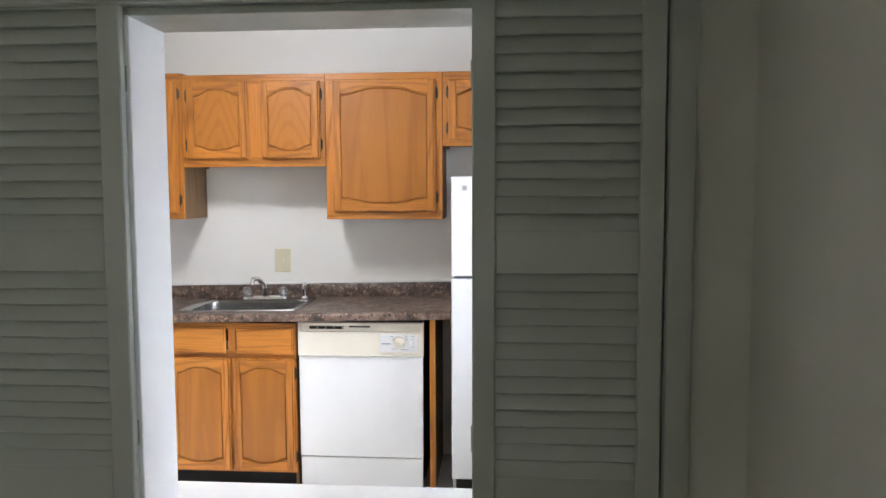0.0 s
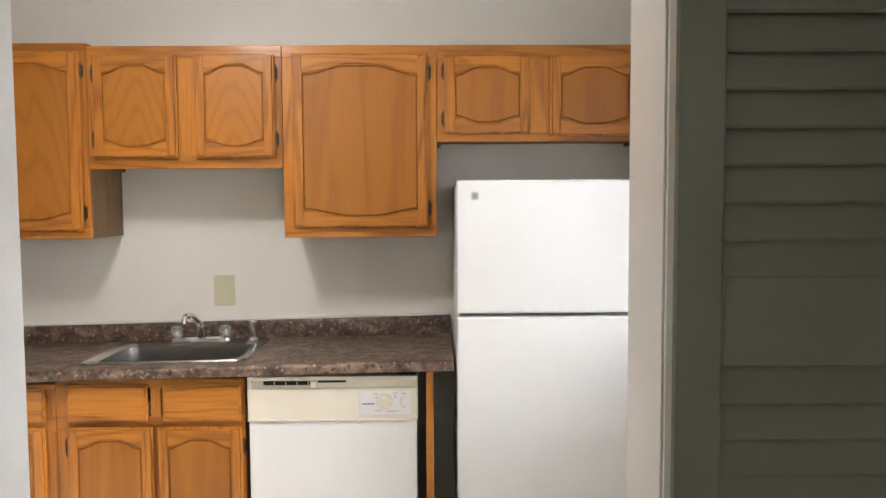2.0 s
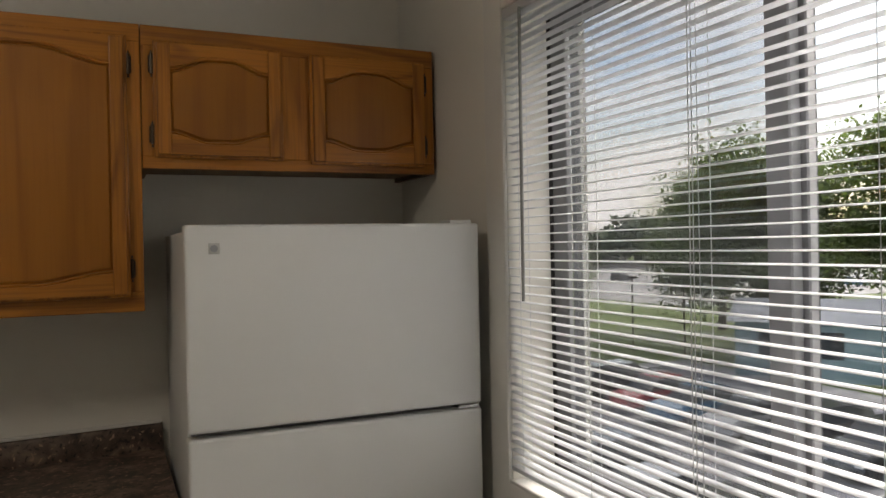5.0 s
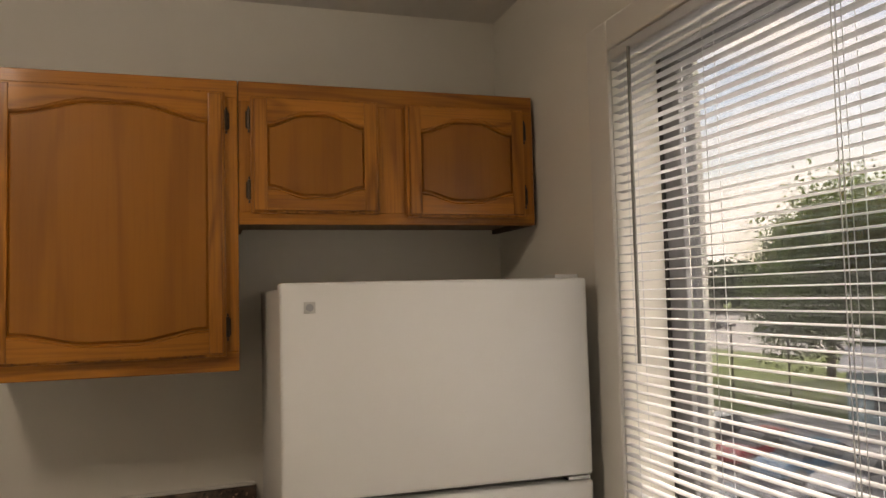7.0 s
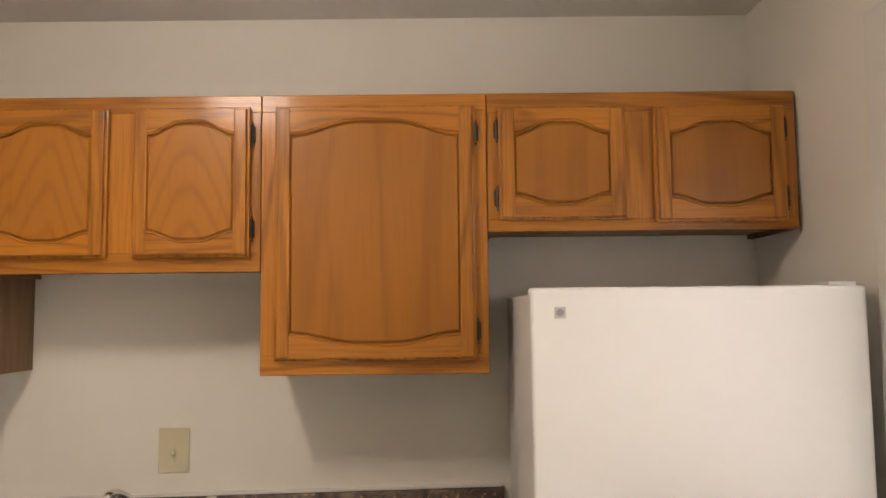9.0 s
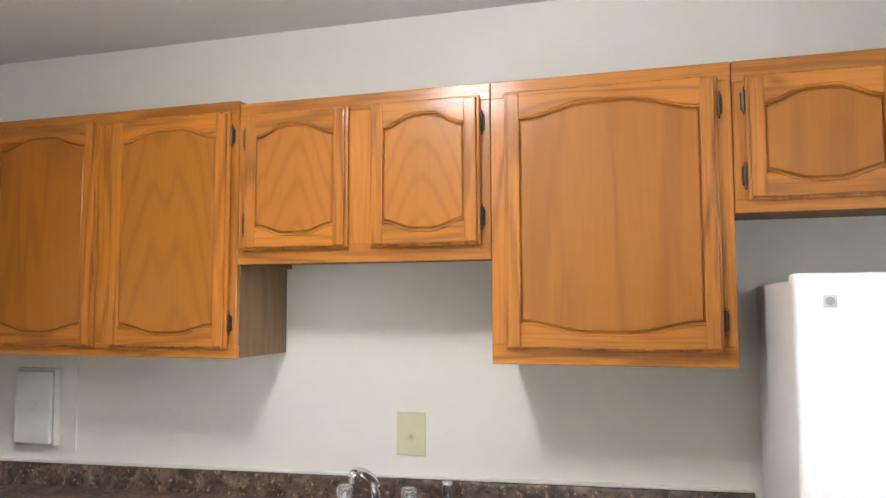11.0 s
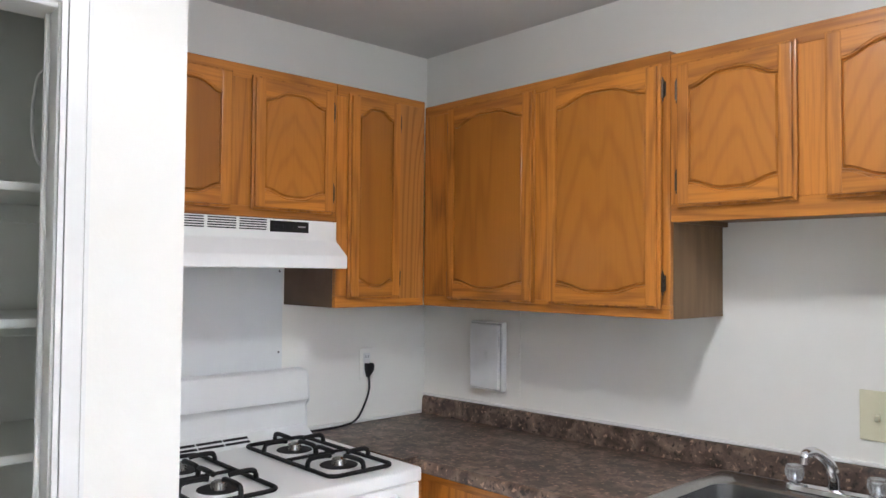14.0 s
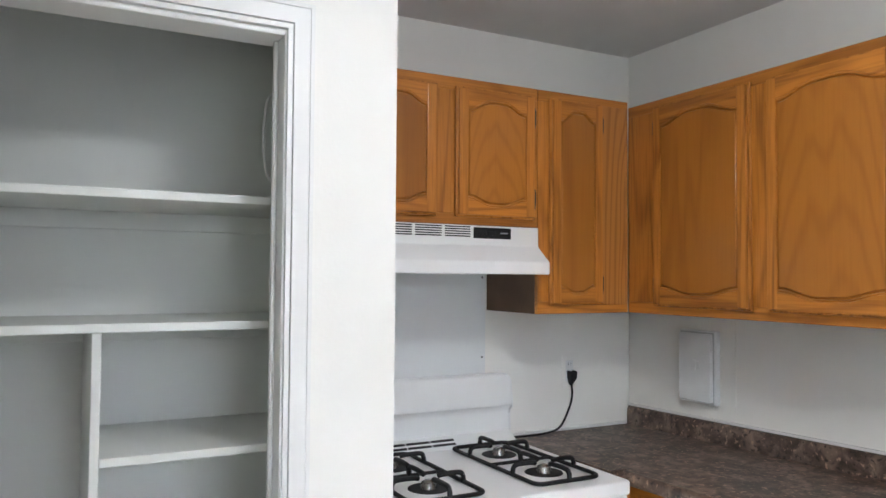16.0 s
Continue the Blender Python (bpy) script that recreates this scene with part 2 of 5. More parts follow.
OAK_BOLD = oak("oak_bold_figure", 2, (0.46, 0.185, 0.036), (0.14, 0.042, 0.006), 2.6, pore=0.15)
RAW = mat("cabinet_side_board", (0.23, 0.140, 0.066), 0.6, second=(0.18, 0.105, 0.048), scale=5, stretch=(6, 6, 0.6), bump=0.1)
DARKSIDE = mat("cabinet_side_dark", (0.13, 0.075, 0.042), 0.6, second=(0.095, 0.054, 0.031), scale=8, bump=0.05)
LAM = laminate("granite_laminate")
ENAMEL = mat("white_enamel", (0.80, 0.80, 0.785), 0.30, second=(0.785, 0.785, 0.77), scale=2, lo=0.2, hi=0.8, bump=0.02, bump_scale=30)
FRIDGE = mat("fridge_textured_white", (0.76, 0.77, 0.765), 0.42, second=(0.74, 0.75, 0.745), scale=2, lo=0.2, hi=0.8, bump=0.16, bump_scale=420)
BISQUE = mat("bisque_plastic", (0.76, 0.71, 0.60), 0.38, second=(0.72, 0.67, 0.56), scale=6, bump=0.03)
IVORY = mat("ivory_plastic", (0.70, 0.66, 0.47), 0.35, second=(0.66, 0.62, 0.44), scale=12)
WPLAST = mat("white_plastic", (0.78, 0.78, 0.77), 0.35, second=(0.74, 0.74, 0.73), scale=12)
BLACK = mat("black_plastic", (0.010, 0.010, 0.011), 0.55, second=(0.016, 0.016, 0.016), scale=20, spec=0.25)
IRON = mat("black_enamel_iron", (0.008, 0.008, 0.009), 0.5, second=(0.014, 0.014, 0.013), scale=40, bump=0.15, bump_scale=200, spec=0.3)
BADGE = mat("badge_plate", (0.52, 0.52, 0.51), 0.4, second=(0.48, 0.48, 0.47), scale=40)
GREYP = mat("grey_print", (0.30, 0.31, 0.33), 0.6)
BLUEP = mat("blue_grey_print", (0.16, 0.20, 0.30), 0.6)
STEEL = mat("brushed_steel", (0.42, 0.415, 0.405), 0.27, 1.0, second=(0.38, 0.375, 0.365), scale=10, lo=0.2, hi=0.8, stretch=(1, 8, 8))
CHROME = mat("chrome", (0.80, 0.80, 0.81), 0.09, 1.0, second=(0.72, 0.72, 0.73), scale=20)
BRONZE = mat("dark_bronze_hinge", (0.05, 0.038, 0.028), 0.4, 0.8, second=(0.09, 0.065, 0.045), scale=90)
ALU = mat("aluminium_frame", (0.20, 0.205, 0.22), 0.5, 0.3, second=(0.17, 0.175, 0.19), scale=14)
GASKET = mat("dark_gasket", (0.02, 0.02, 0.022), 0.7, second=(0.035, 0.035, 0.037), scale=30)
SLAT = mat("blind_slat", (0.66, 0.675, 0.70), 0.40, second=(0.63, 0.645, 0.67), scale=10)
leafy(SLAT, 0.20, (0.80, 0.81, 0.82))
def mesh_cloth(name, colour, cover):
    """Woven mesh too fine to tell apart: part cloth, part open."""
    m = mat(name, colour, 0.7)
    n, l = m.node_tree.nodes, m.node_tree.links
    tp, mx = n.new("ShaderNodeBsdfTransparent"), n.new("ShaderNodeMixShader")
    mx.inputs[0].default_value = cover
    l.new(tp.outputs[0], mx.inputs[1])
    l.new(n["Principled BSDF"].outputs[0], mx.inputs[2])
    l.new(mx.outputs[0], n["Material Output"].inputs["Surface"])
    return m


OPAL = mat("lit_opal_glass", (0.8, 0.78, 0.74), 0.4)
OPAL.node_tree.nodes["Principled BSDF"].inputs["Emission Color"].default_value = (1.0, 0.985, 0.955, 1)
OPAL.node_tree.nodes["Principled BSDF"].inputs["Emission Strength"].default_value = 4.0
SCREEN = mesh_cloth("insect_screen", (0.16, 0.17, 0.19), 0.30)
# grey tint added so the outdoors reads dimmer against the room
CLEAR = glass("window_glass", (0.50, 0.52, 0.55))
ACRYL = glass("clear_acrylic", (0.93, 0.95, 0.95), 0.18)
ACRYL.node_tree.nodes["Principled BSDF"].inputs["Transmission Weight"].default_value = 0.85
WANDM = mat("smoked_wand", (0.30, 0.31, 0.30), 0.2, second=(0.26, 0.27, 0.26), scale=20)


# ---- mesh helpers ----
def finish(bm, mesh_name, material, smooth=False):
    me = bpy.data.meshes.new(mesh_name)
    bmesh.ops.recalc_face_normals(bm, faces=bm.faces)
    bm.to_mesh(me)
    bm.free()
    me.materials.append(material)
    if smooth:
        me.polygons.foreach_set("use_smooth", [True] * len(me.polygons))
        me.set_sharp_from_angle(angle=radians(38))
    return me


def part(name, bm, material, parent, label="", smooth=False):
    """One mesh object under a thing or part; the mesh is in world coordinates of the parent's frame."""
    ob = new(name, finish(bm, name, material, smooth))
    ob.parent = parent
    if label:
        ob["label"] = label
    return ob


def thing(name, label, category, group="", kind="", at=None):
    ob = new(name)
    if at is not None:
        ob.matrix_basis = at
    return tagged(ob, label, category, group, kind)


def add_box(bm, x0, x1, y0, y1, z0, z1, bev=0.0, seg=1):
    m = Matrix.LocRotScale(((x0 + x1) / 2, (y0 + y1) / 2, (z0 + z1) / 2), None, (abs(x1 - x0), abs(y1 - y0), abs(z1 - z0)))
    made = bmesh.ops.create_cube(bm, size=1.0, matrix=m)
    if bev:
        edges = list({e for v in made["verts"] for e in v.link_edges})
        bmesh.ops.bevel(bm, geom=edges, offset=bev, segments=seg, profile=0.6, affect="EDGES")
    return bm


def boxes(*list_of, bev=0.0, seg=1):
    bm = bmesh.new()
    for b in list_of:
        add_box(bm, *b, bev=bev, seg=seg)
    return bm


def add_cyl(bm, a, b, r1, r2=None, seg=16):
    a, b = Vector(a), Vector(b)
    q = (b - a).to_track_quat("Z", "Y").to_matrix().to_4x4()
    bmesh.ops.create_cone(bm, cap_ends=True, segments=seg, radius1=r1, radius2=r1 if r2 is None else r2, depth=(b - a).length,
                          matrix=Matrix.Translation((a + b) / 2) @ q)
    return bm


def add_tube(bm, pts, r, seg=8):
    """A round bar swept along points."""
    pts = [Vector(p) for p in pts]
    rings = []
    for i, p in enumerate(pts):
        d = (pts[min(i + 1, len(pts) - 1)] - pts[max(i - 1, 0)]).normalized()
        up = Vector((0, 0, 1)) if abs(d.z) < 0.9 else Vector((1, 0, 0))
        s = d.cross(up).normalized()
        t = s.cross(d)
        rad = r[i] if isinstance(r, (list, tuple)) else r
        rings.append([bm.verts.new(p + (s * math.cos(2 * math.pi * k / seg) + t * math.sin(2 * math.pi * k / seg)) * rad) for k in range(seg)])
    for a, b in zip(rings, rings[1:]):
        for k in range(seg):
            bm.faces.new((a[k], a[(k + 1) % seg], b[(k + 1) % seg], b[k]))
    bm.faces.new(rings[0])
    bm.faces.new(rings[-1])
    return bm


def curve_pts(ctrl, n=8):
    """Catmull-Rom through control points."""
    c = [Vector(p) for p in ctrl]
    c = [c[0] * 2 - c[1]] + c + [c[-1] * 2 - c[-2]]
    out = []
    for i in range(1, len(c) - 2):
        p0, p1, p2, p3 = c[i - 1:i + 3]
        for k in range(n):
            t = k / n
            out.append(0.5 * ((2 * p1) + (p2 - p0) * t + (2 * p0 - 5 * p1 + 4 * p2 - p3) * t * t + (3 * p1 - p0 - 3 * p2 + p3) * t ** 3))
    return out + [c[-2]]


def prism(bm, outline, axis, lo, hi):
    """Extrude a 2D outline along an axis (0 x, 1 y, 2 z) from lo to hi."""
    def p3(u, v, w):
        return {0: (w, u, v), 1: (u, w, v), 2: (u, v, w)}[axis]
    a = [bm.verts.new(p3(u, v, lo)) for u, v in outline]
    b = [bm.verts.new(p3(u, v, hi)) for u, v in outline]
    n = len(outline)
    bm.faces.new(a)
    bm.faces.new(b[::-1])
    for i in range(n):
        bm.faces.new((a[i], a[(i + 1) % n], b[(i + 1) % n], b[i]))
    return bm


def structure(name, bm, material, label, category="wall"):
    return tagged(new(name, finish(bm, name, material)), label, category, kind="structure")


# ---- the room's shell ----
XL, XR, YB, YP0, YP1, HC = -2.893, 0.770, 4.215, 1.68, 1.85, 2.474
WY0, WY1, WZ0, WZ1 = 1.98, 3.458, 0.915, 2.135      # window opening
OX0, OX1, OZ0, OZ1 = -0.65, 0.167, 0.717, 1.935       # hatch opening
CX, CY0, CY1, CYE, CZ = -2.13, 1.70, 2.454, 2.75, 2.091  # pantry front, its door opening, its corner
OUT = 1.02
structure("wall_north", boxes((XL - 0.12, OUT, YB, YB + 0.12, -0.05, HC)), WALL, "cream painted kitchen wall behind the sink run")
structure("wall_west", boxes((XL - 0.12, XL, -2.6, YB, -0.05, HC)), WALL, "cream painted wall behind the gas range")
# opening at y -1.6 to -1.1 is unseen, cut for the fill lamp
structure("wall_east", boxes((XR, OUT, WY1, YB, -0.05, HC), (XR, OUT, -1.1, WY0, -0.05, HC), (XR, OUT, -2.6, -1.6, -0.05, HC), (XR, OUT, -1.6, -1.1, -0.05, 1.1), (XR, OUT, -1.6, -1.1, 2.0, HC), (XR, OUT, WY0, WY1, -0.05, WZ0),
                             (XR, OUT, WY0, WY1, WZ1, HC)), WALL, "cream painted outer wall with the kitchen window")
structure("wall_hatch", boxes((-1.25, OX0, YP0, YP1, -0.05, HC), (OX1, XR, YP0, YP1, -0.05, HC), (OX0, OX1, YP0, YP1, -0.05, OZ0),
                              (OX0, OX1, YP0, YP1, OZ1, HC)), WALL, "painted partition wall with a serving hatch opening")
DINING = mat("dining_wall_paint", (0.50, 0.49, 0.425), 0.6, second=(0.47, 0.46, 0.395), scale=1.4, lo=0.2, hi=0.8, bump=0.2, bump_scale=90)
structure("wall_dining_face", boxes((-1.25, OX0, YP0 - 0.004, YP0, 0, HC), (OX1, XR - 0.004, YP0 - 0.004, YP0, 0, HC), (OX0, OX1, YP0 - 0.004, YP0, 0, OZ0 - 0.025),
                                    (OX0, OX1, YP0 - 0.004, YP0, OZ1 + 0.003, HC)), DINING, "olive grey painted dining-room face of the hatch wall")
structure("wall_dining_east", boxes((XR - 0.004, XR, -1.1, YP0, 0, HC), (XR - 0.004, XR, -2.6, -1.6, 0, HC), (XR - 0.004, XR, -1.6, -1.1, 0, 1.1), (XR - 0.004, XR, -1.6, -1.1, 2.0, HC)), DINING,
          "olive grey painted outer wall of the dining room")
structure("wall_south", boxes((XL - 0.12, OUT, -2.72, -2.6, -0.05, HC)), WALL, "plain painted wall closing the dining room")
structure("wall_pantry", boxes((CX - 0.10, CX, CY1, CYE, -0.05, HC), (CX - 0.10, CX, 1.2, CY0, -0.05, HC), (CX - 0.10, CX, CY0, CY1, CZ, HC),
                               (XL, CX - 0.10, CYE - 0.12, CYE, -0.05, HC), (XL, CX - 0.10, 1.2, 1.32, -0.05, HC)), WALL,
          "white painted pantry wall with a cased door opening")
structure("floor", boxes((XL - 0.12, OUT, YP0 + 0.08, YB + 0.12, -0.15, 0)), FLOOR, "pale sheet vinyl kitchen floor, kept bright to bounce light", "floor")
structure("floor_dining", boxes((XL - 0.12, OUT, -2.72, YP0 + 0.08, -0.15, 0.0)), CARPET, "beige carpet floor of the dining room", "floor")
structure("ceiling", boxes((XL - 0.12, OUT, -2.72, YB + 0.12, HC, HC + 0.12)), CEIL, "flat grey-white painted ceiling", "ceiling")



def ceiling_light(x, y):
    """Flush drum lamp in the middle of the kitchen ceiling; it throws the soft shadows under the wall cabinets."""
    c = thing("ceiling_light", "round white flush ceiling light, switched on", "ceiling light", at=pose(x, y, HC))
    part("base_plate", add_cyl(bmesh.new(), (0, 0, -0.03), (0, 0, 0), 0.165, seg=40), TRIM, c, smooth=True)
    bm = bmesh.new()
    rings = [(0.155, -0.030), (0.158, -0.060), (0.150, -0.080), (0.120, -0.096), (0.070, -0.105), (0.015, -0.108)]
    vs = [[bm.verts.new((r * math.cos(2 * math.pi * k / 40), r * math.sin(2 * math.pi * k / 40), z)) for k in range(40)] for r, z in rings]
    for a, b in zip(vs, vs[1:]):
        for k in range(40):
            bm.faces.new((a[k], a[(k + 1) % 40], b[(k + 1) % 40], b[k]))
    bm.faces.new(vs[-1])
    part("diffuser", bm, OPAL, c, "glowing opal glass diffuser", True)
    part("finial", add_cyl(bmesh.new(), (0, 0, -0.122), (0, 0, -0.106), 0.006, 0.011, 16), CHROME, c, smooth=True)


ceiling_light(-1.02, 2.80)

# hatch lining: jambs, head, sill with a small stop bead
structure("trim_hatch_jambs", boxes((OX0 - 0.001, OX0 + 0.012, YP0 - 0.012, YP1 + 0.004, OZ0, OZ1), (OX1 - 0.012, OX1 + 0.001, YP0 - 0.012, YP1 + 0.004, OZ0, OZ1),
                                    (OX1 - 0.0145, OX1 - 0.012, YP0 + 0.017, YP0 + 0.059, OZ0 + 0.004, OZ1 - 0.016), bev=0.002), TRIM,
          "white gloss painted jambs of the serving hatch", "trim")
structure("trim_hatch_head", boxes((OX0, OX1, YP0 - 0.012, YP1 + 0.004, OZ1 - 0.014, OZ1 + 0.002), (OX0 - 0.45, OX1 + 0.45, YP0 - 0.05, YP0 - 0.001, OZ1 + 0.006, OZ1 + 0.05), bev=0.002), SHUT_SHADE,
          "painted head and shutter track over the serving hatch", "trim")
structure("trim_hatch_sill", boxes((OX0 - 0.03, OX1 + 0.03, YP0 - 0.004, YP1 + 0.10, OZ0 - 0.022, OZ0 + 0.003), bev=0.004, seg=2), TRIM, "white gloss painted sill of the serving hatch", "trim")


def casing(name, pieces, label):
    return structure(name, boxes(*pieces, bev=0.006, seg=2), TRIM, label, "trim")


# pantry door casing: moulded, with a raised back band
def mitred_casing(bm, inner, outer, x0, x1):
    """Three-sided door casing, mitred at the head: from inner to outer metres off the opening."""
    o = [(CY0 - outer, 0), (CY0 - outer, CZ + outer), (CY1 + outer, CZ + outer), (CY1 + outer, 0), (CY1 + inner, 0), (CY1 + inner, CZ + inner), (CY0 - inner, CZ + inner), (CY0 - inner, 0)]
    return prism(bm, o, 0, x0, x1)


pc = bmesh.new()
for lo_, hi_, th in ((0.004, 0.016, 0.015), (0.018, 0.023, 0.020), (0.023, 0.060, 0.013), (0.060, 0.070, 0.017)):
    mitred_casing(pc, lo_, hi_, CX, CX + th)
structure("trim_pantry_casing", pc, TRIM, "white moulded mitred casing round the pantry opening", "trim")
casing("trim_pantry_jamb", [(CX - 0.104, CX + 0.004, CY1 - 0.002, CY1 + 0.014, 0, CZ), (CX - 0.104, CX + 0.004, CY0, CY1, CZ - 0.012, CZ + 0.003),
                            (CX - 0.06, CX - 0.045, CY1 - 0.014, CY1 - 0.002, 0, CZ - 0.012)], "white painted jamb of the pantry opening")
# window casing and reveal
casing("trim_window_casing", [(XR - 0.012, XR, WY1, WY1 + 0.10, WZ0 - 0.085, WZ1 + 0.075), (XR - 0.012, XR, WY0 - 0.09, WY0, WZ0 - 0.09, WZ1 + 0.075),
                              (XR - 0.012, XR, WY0, WY1, WZ1, WZ1 + 0.075), (XR - 0.012, XR, WY0, WY1, WZ0 - 0.09, WZ0)], "cream painted flat casing round the window")
casing("trim_window_sill", [(XR - 0.010, OUT - 0.07, WY0, WY1, WZ0 - 0.004, WZ0 + 0.008)], "white glossy window sill with chipped paint")


# ---- window and blind ----
def window():
    w = thing("window_1", "grey aluminium sliding window with two panes", "window", kind="structure")
    fx0, fx1 = 0.900, 0.950
    fr = 0.075
    part("window_frame", boxes((fx0, fx1, WY0, WY0 + fr, WZ0 + 0.012, WZ1), (fx0, fx1, WY1 - fr, WY1, WZ0 + 0.012, WZ1), (fx0, fx1, WY0 + fr, WY1 - fr, WZ1 - 0.04, WZ1),
                               (fx0, fx1, WY0 + fr, WY1 - fr, WZ0 + 0.012, WZ0 + 0.05), bev=0.003), ALU, w)
    mid = 2.705
    part("meeting_stile", boxes((fx0 + 0.018, fx1 - 0.004, mid - 0.034, mid + 0.020, WZ0 + 0.05, WZ1 - 0.04), (fx0 - 0.010, fx0 + 0.0175, mid - 0.022, mid + 0.032, WZ0 + 0.05, WZ1 - 0.04), bev=0.003), ALU, w, "grey aluminium meeting stiles of two sliding sashes")
    part("gasket", boxes((fx0 - 0.006, fx0 + 0.002, WY1 - 0.012, WY1 - 0.003, WZ0 + 0.02, WZ1 - 0.01), (fx0 - 0.006, fx0 + 0.002, WY0 + 0.01, WY1 - 0.01, WZ1 - 0.012, WZ1 - 0.004)), GASKET, w, "black rubber gasket")
    for a, b, x in ((WY0 + fr, mid - 0.034, 0.938), (mid + 0.032, WY1 - fr, 0.915)):
        p = part("pane", boxes((x, x + 0.004, a, b, WZ0 + 0.05, WZ1 - 0.04)), CLEAR, w, "glass pane with a grey tint added to dim the view")
        p.visible_shadow = False
    part("insect_screen", boxes((0.9525, 0.9535, mid + 0.01, WY1 - 0.02, WZ0 + 0.03, WZ1 - 0.02)), SCREEN, w, "fine grey insect screen")
    return w


window()


def blind():
    b = thing("venetian_blind", "white aluminium mini blind hanging open in the window", "blind")
    x, y0, y1 = 0.7755, WY0 + 0.004, WY1 - 0.004
    part("headrail", boxes((x - 0.016, x + 0.016, y0, y1, WZ1 - 0.030, WZ1 - 0.003), bev=0.003), SLAT, b)
    part("bottom_rail", boxes((x - 0.013, x + 0.013, y0, y1, WZ0 + 0.034, WZ0 + 0.046), bev=0.004, seg=2), SLAT, b)
    bm = bmesh.new()
    n = 6
    pts = [(-0.0125 + 0.025 * i / n, 0.0022 * (1 - (2 * i / n - 1) ** 2)) for i in range(n + 1)]
    prism(bm, pts + [(u, v - 0.0006) for u, v in pts[::-1]], 1, y0, y1)
    me = finish(bm, "slat", SLAT, True)
    pitch, top = 0.0212, WZ1 - 0.052
    k = int((top - WZ0 - 0.055) / pitch) + 1
    for i in range(k):
        s = new("slat", me)
        s.parent = b
        s.matrix_basis = pose(x, 0, top - pitch * i, 0, -1 + random.uniform(-1.5, 1.5), random.uniform(-0.05, 0.05))
    for yy in (WY1 - 0.07, 3.10, 2.765, 2.43, 2.09):
        for dx in (-0.0135, 0.0135):
            part("ladder_cord", add_cyl(bmesh.new(), (x + dx, yy, WZ0 + 0.045), (x + dx, yy, WZ1 - 0.03), 0.0007, seg=6), SLAT, b)
    part("lift_cord", add_cyl(bmesh.new(), (x - 0.018, 2.785, 1.10), (x - 0.018, 2.78, WZ1 - 0.03), 0.001, seg=6), SLAT, b)
    part("lift_cord", add_cyl(bmesh.new(), (x - 0.019, 2.775, 1.08), (x - 0.018, 2.772, WZ1 - 0.03), 0.001, seg=6), SLAT, b)
    part("wand", add_cyl(bmesh.new(), (x - 0.026, WY1 - 0.105, 1.39), (x - 0.022, WY1 - 0.105, WZ1 - 0.025), 0.0042, seg=8), WANDM, b, "grey plastic tilt wand", True)


blind()


# ---- louvred shutters ----
def shutter(x_hinge, side, label):
    """A leaf folded back flat on the dining-room side; side: +1 to the right of the hatch, -1 to the left."""
    s = thing("louvred_shutter", label, "shutter", "pair of hatch shutters")
    w, y0, y1, z0, z1 = 0.418, YP0 - 0.040, YP0 - 0.013, 0.770, OZ1 + 0.10
    a, b = (x_hinge, x_hinge + w) if side > 0 else (x_hinge - w, x_hinge)
    st = 0.052
    for p, q in ((a, a + st), (b - st, b)):
        part("stile", boxes((p, q, y0, y1, z0, z1), bev=0.003), SHUT_SHADE, s)
    for p, q in ((z0, z0 + 0.105), (1.337, 1.432), (z1 - 0.06, z1)):
        part("rail", boxes((a + st + 0.0005, b - st - 0.0005, y0 + 0.002, y1 - 0.002, p, q), bev=0.002), SHUT_SHADE, s)
    prof = [(-0.0215, -0.0035), (0.0, -0.0045), (0.0215, -0.0035), (0.0235, 0.0), (0.0215, 0.0035), (0.0, 0.0045), (-0.0215, 0.0035), (-0.0235, 0.0)]
    me = finish(prism(bmesh.new(), prof, 0, a + st - 0.002, b - st + 0.002), "louver", SHUT_SHADE, True)
    for lo, hi in ((z0 + 0.105, 1.337), (1.432, z1 - 0.06)):
        n = round((hi - lo) / 0.0378)
        for i in range(n):
            o = new("louver", me)
            o.parent = s
            o.matrix_basis = pose(0, (y0 + y1) / 2, lo + (i + 0.5) * (hi - lo) / n, 70 + random.uniform(-1.0, 1.0), 0, 0)
    for z in (0.95, 1.78):
        xx = a if side > 0 else b
        part("hinge", add_cyl(bmesh.new(), (xx, y1 + 0.004, z - 0.03), (xx, y1 + 0.004, z + 0.03), 0.004, seg=8), SHUT_SHADE, s)


shutter(OX1 - 0.020, 1, "painted louvred shutter leaf beside the hatch, shade put into its grey-green")
shutter(OX0 + 0.002, -1, "painted louvred shutter leaf folded back beside the hatch, shade put into its grey-green")
structure("trim_dining_casing", boxes((0.570, 0.634, YP0 - 0.036, YP0, 0.0, HC), bev=0.014, seg=3), SHUT_SHADE, "painted upright batten beside the shutter", "trim")


# ---- oak cabinets ----
def arch(u, rise):
    """Cathedral curve: flat shoulders, ogee, broad crown; u from -1 to 1."""
    t = min(1.0, max(0.0, (1 - abs(u) - 0.05) / 0.72))
    return rise * (0.86 * t * t * (3 - 2 * t) + 0.14 * (1 - u * u))


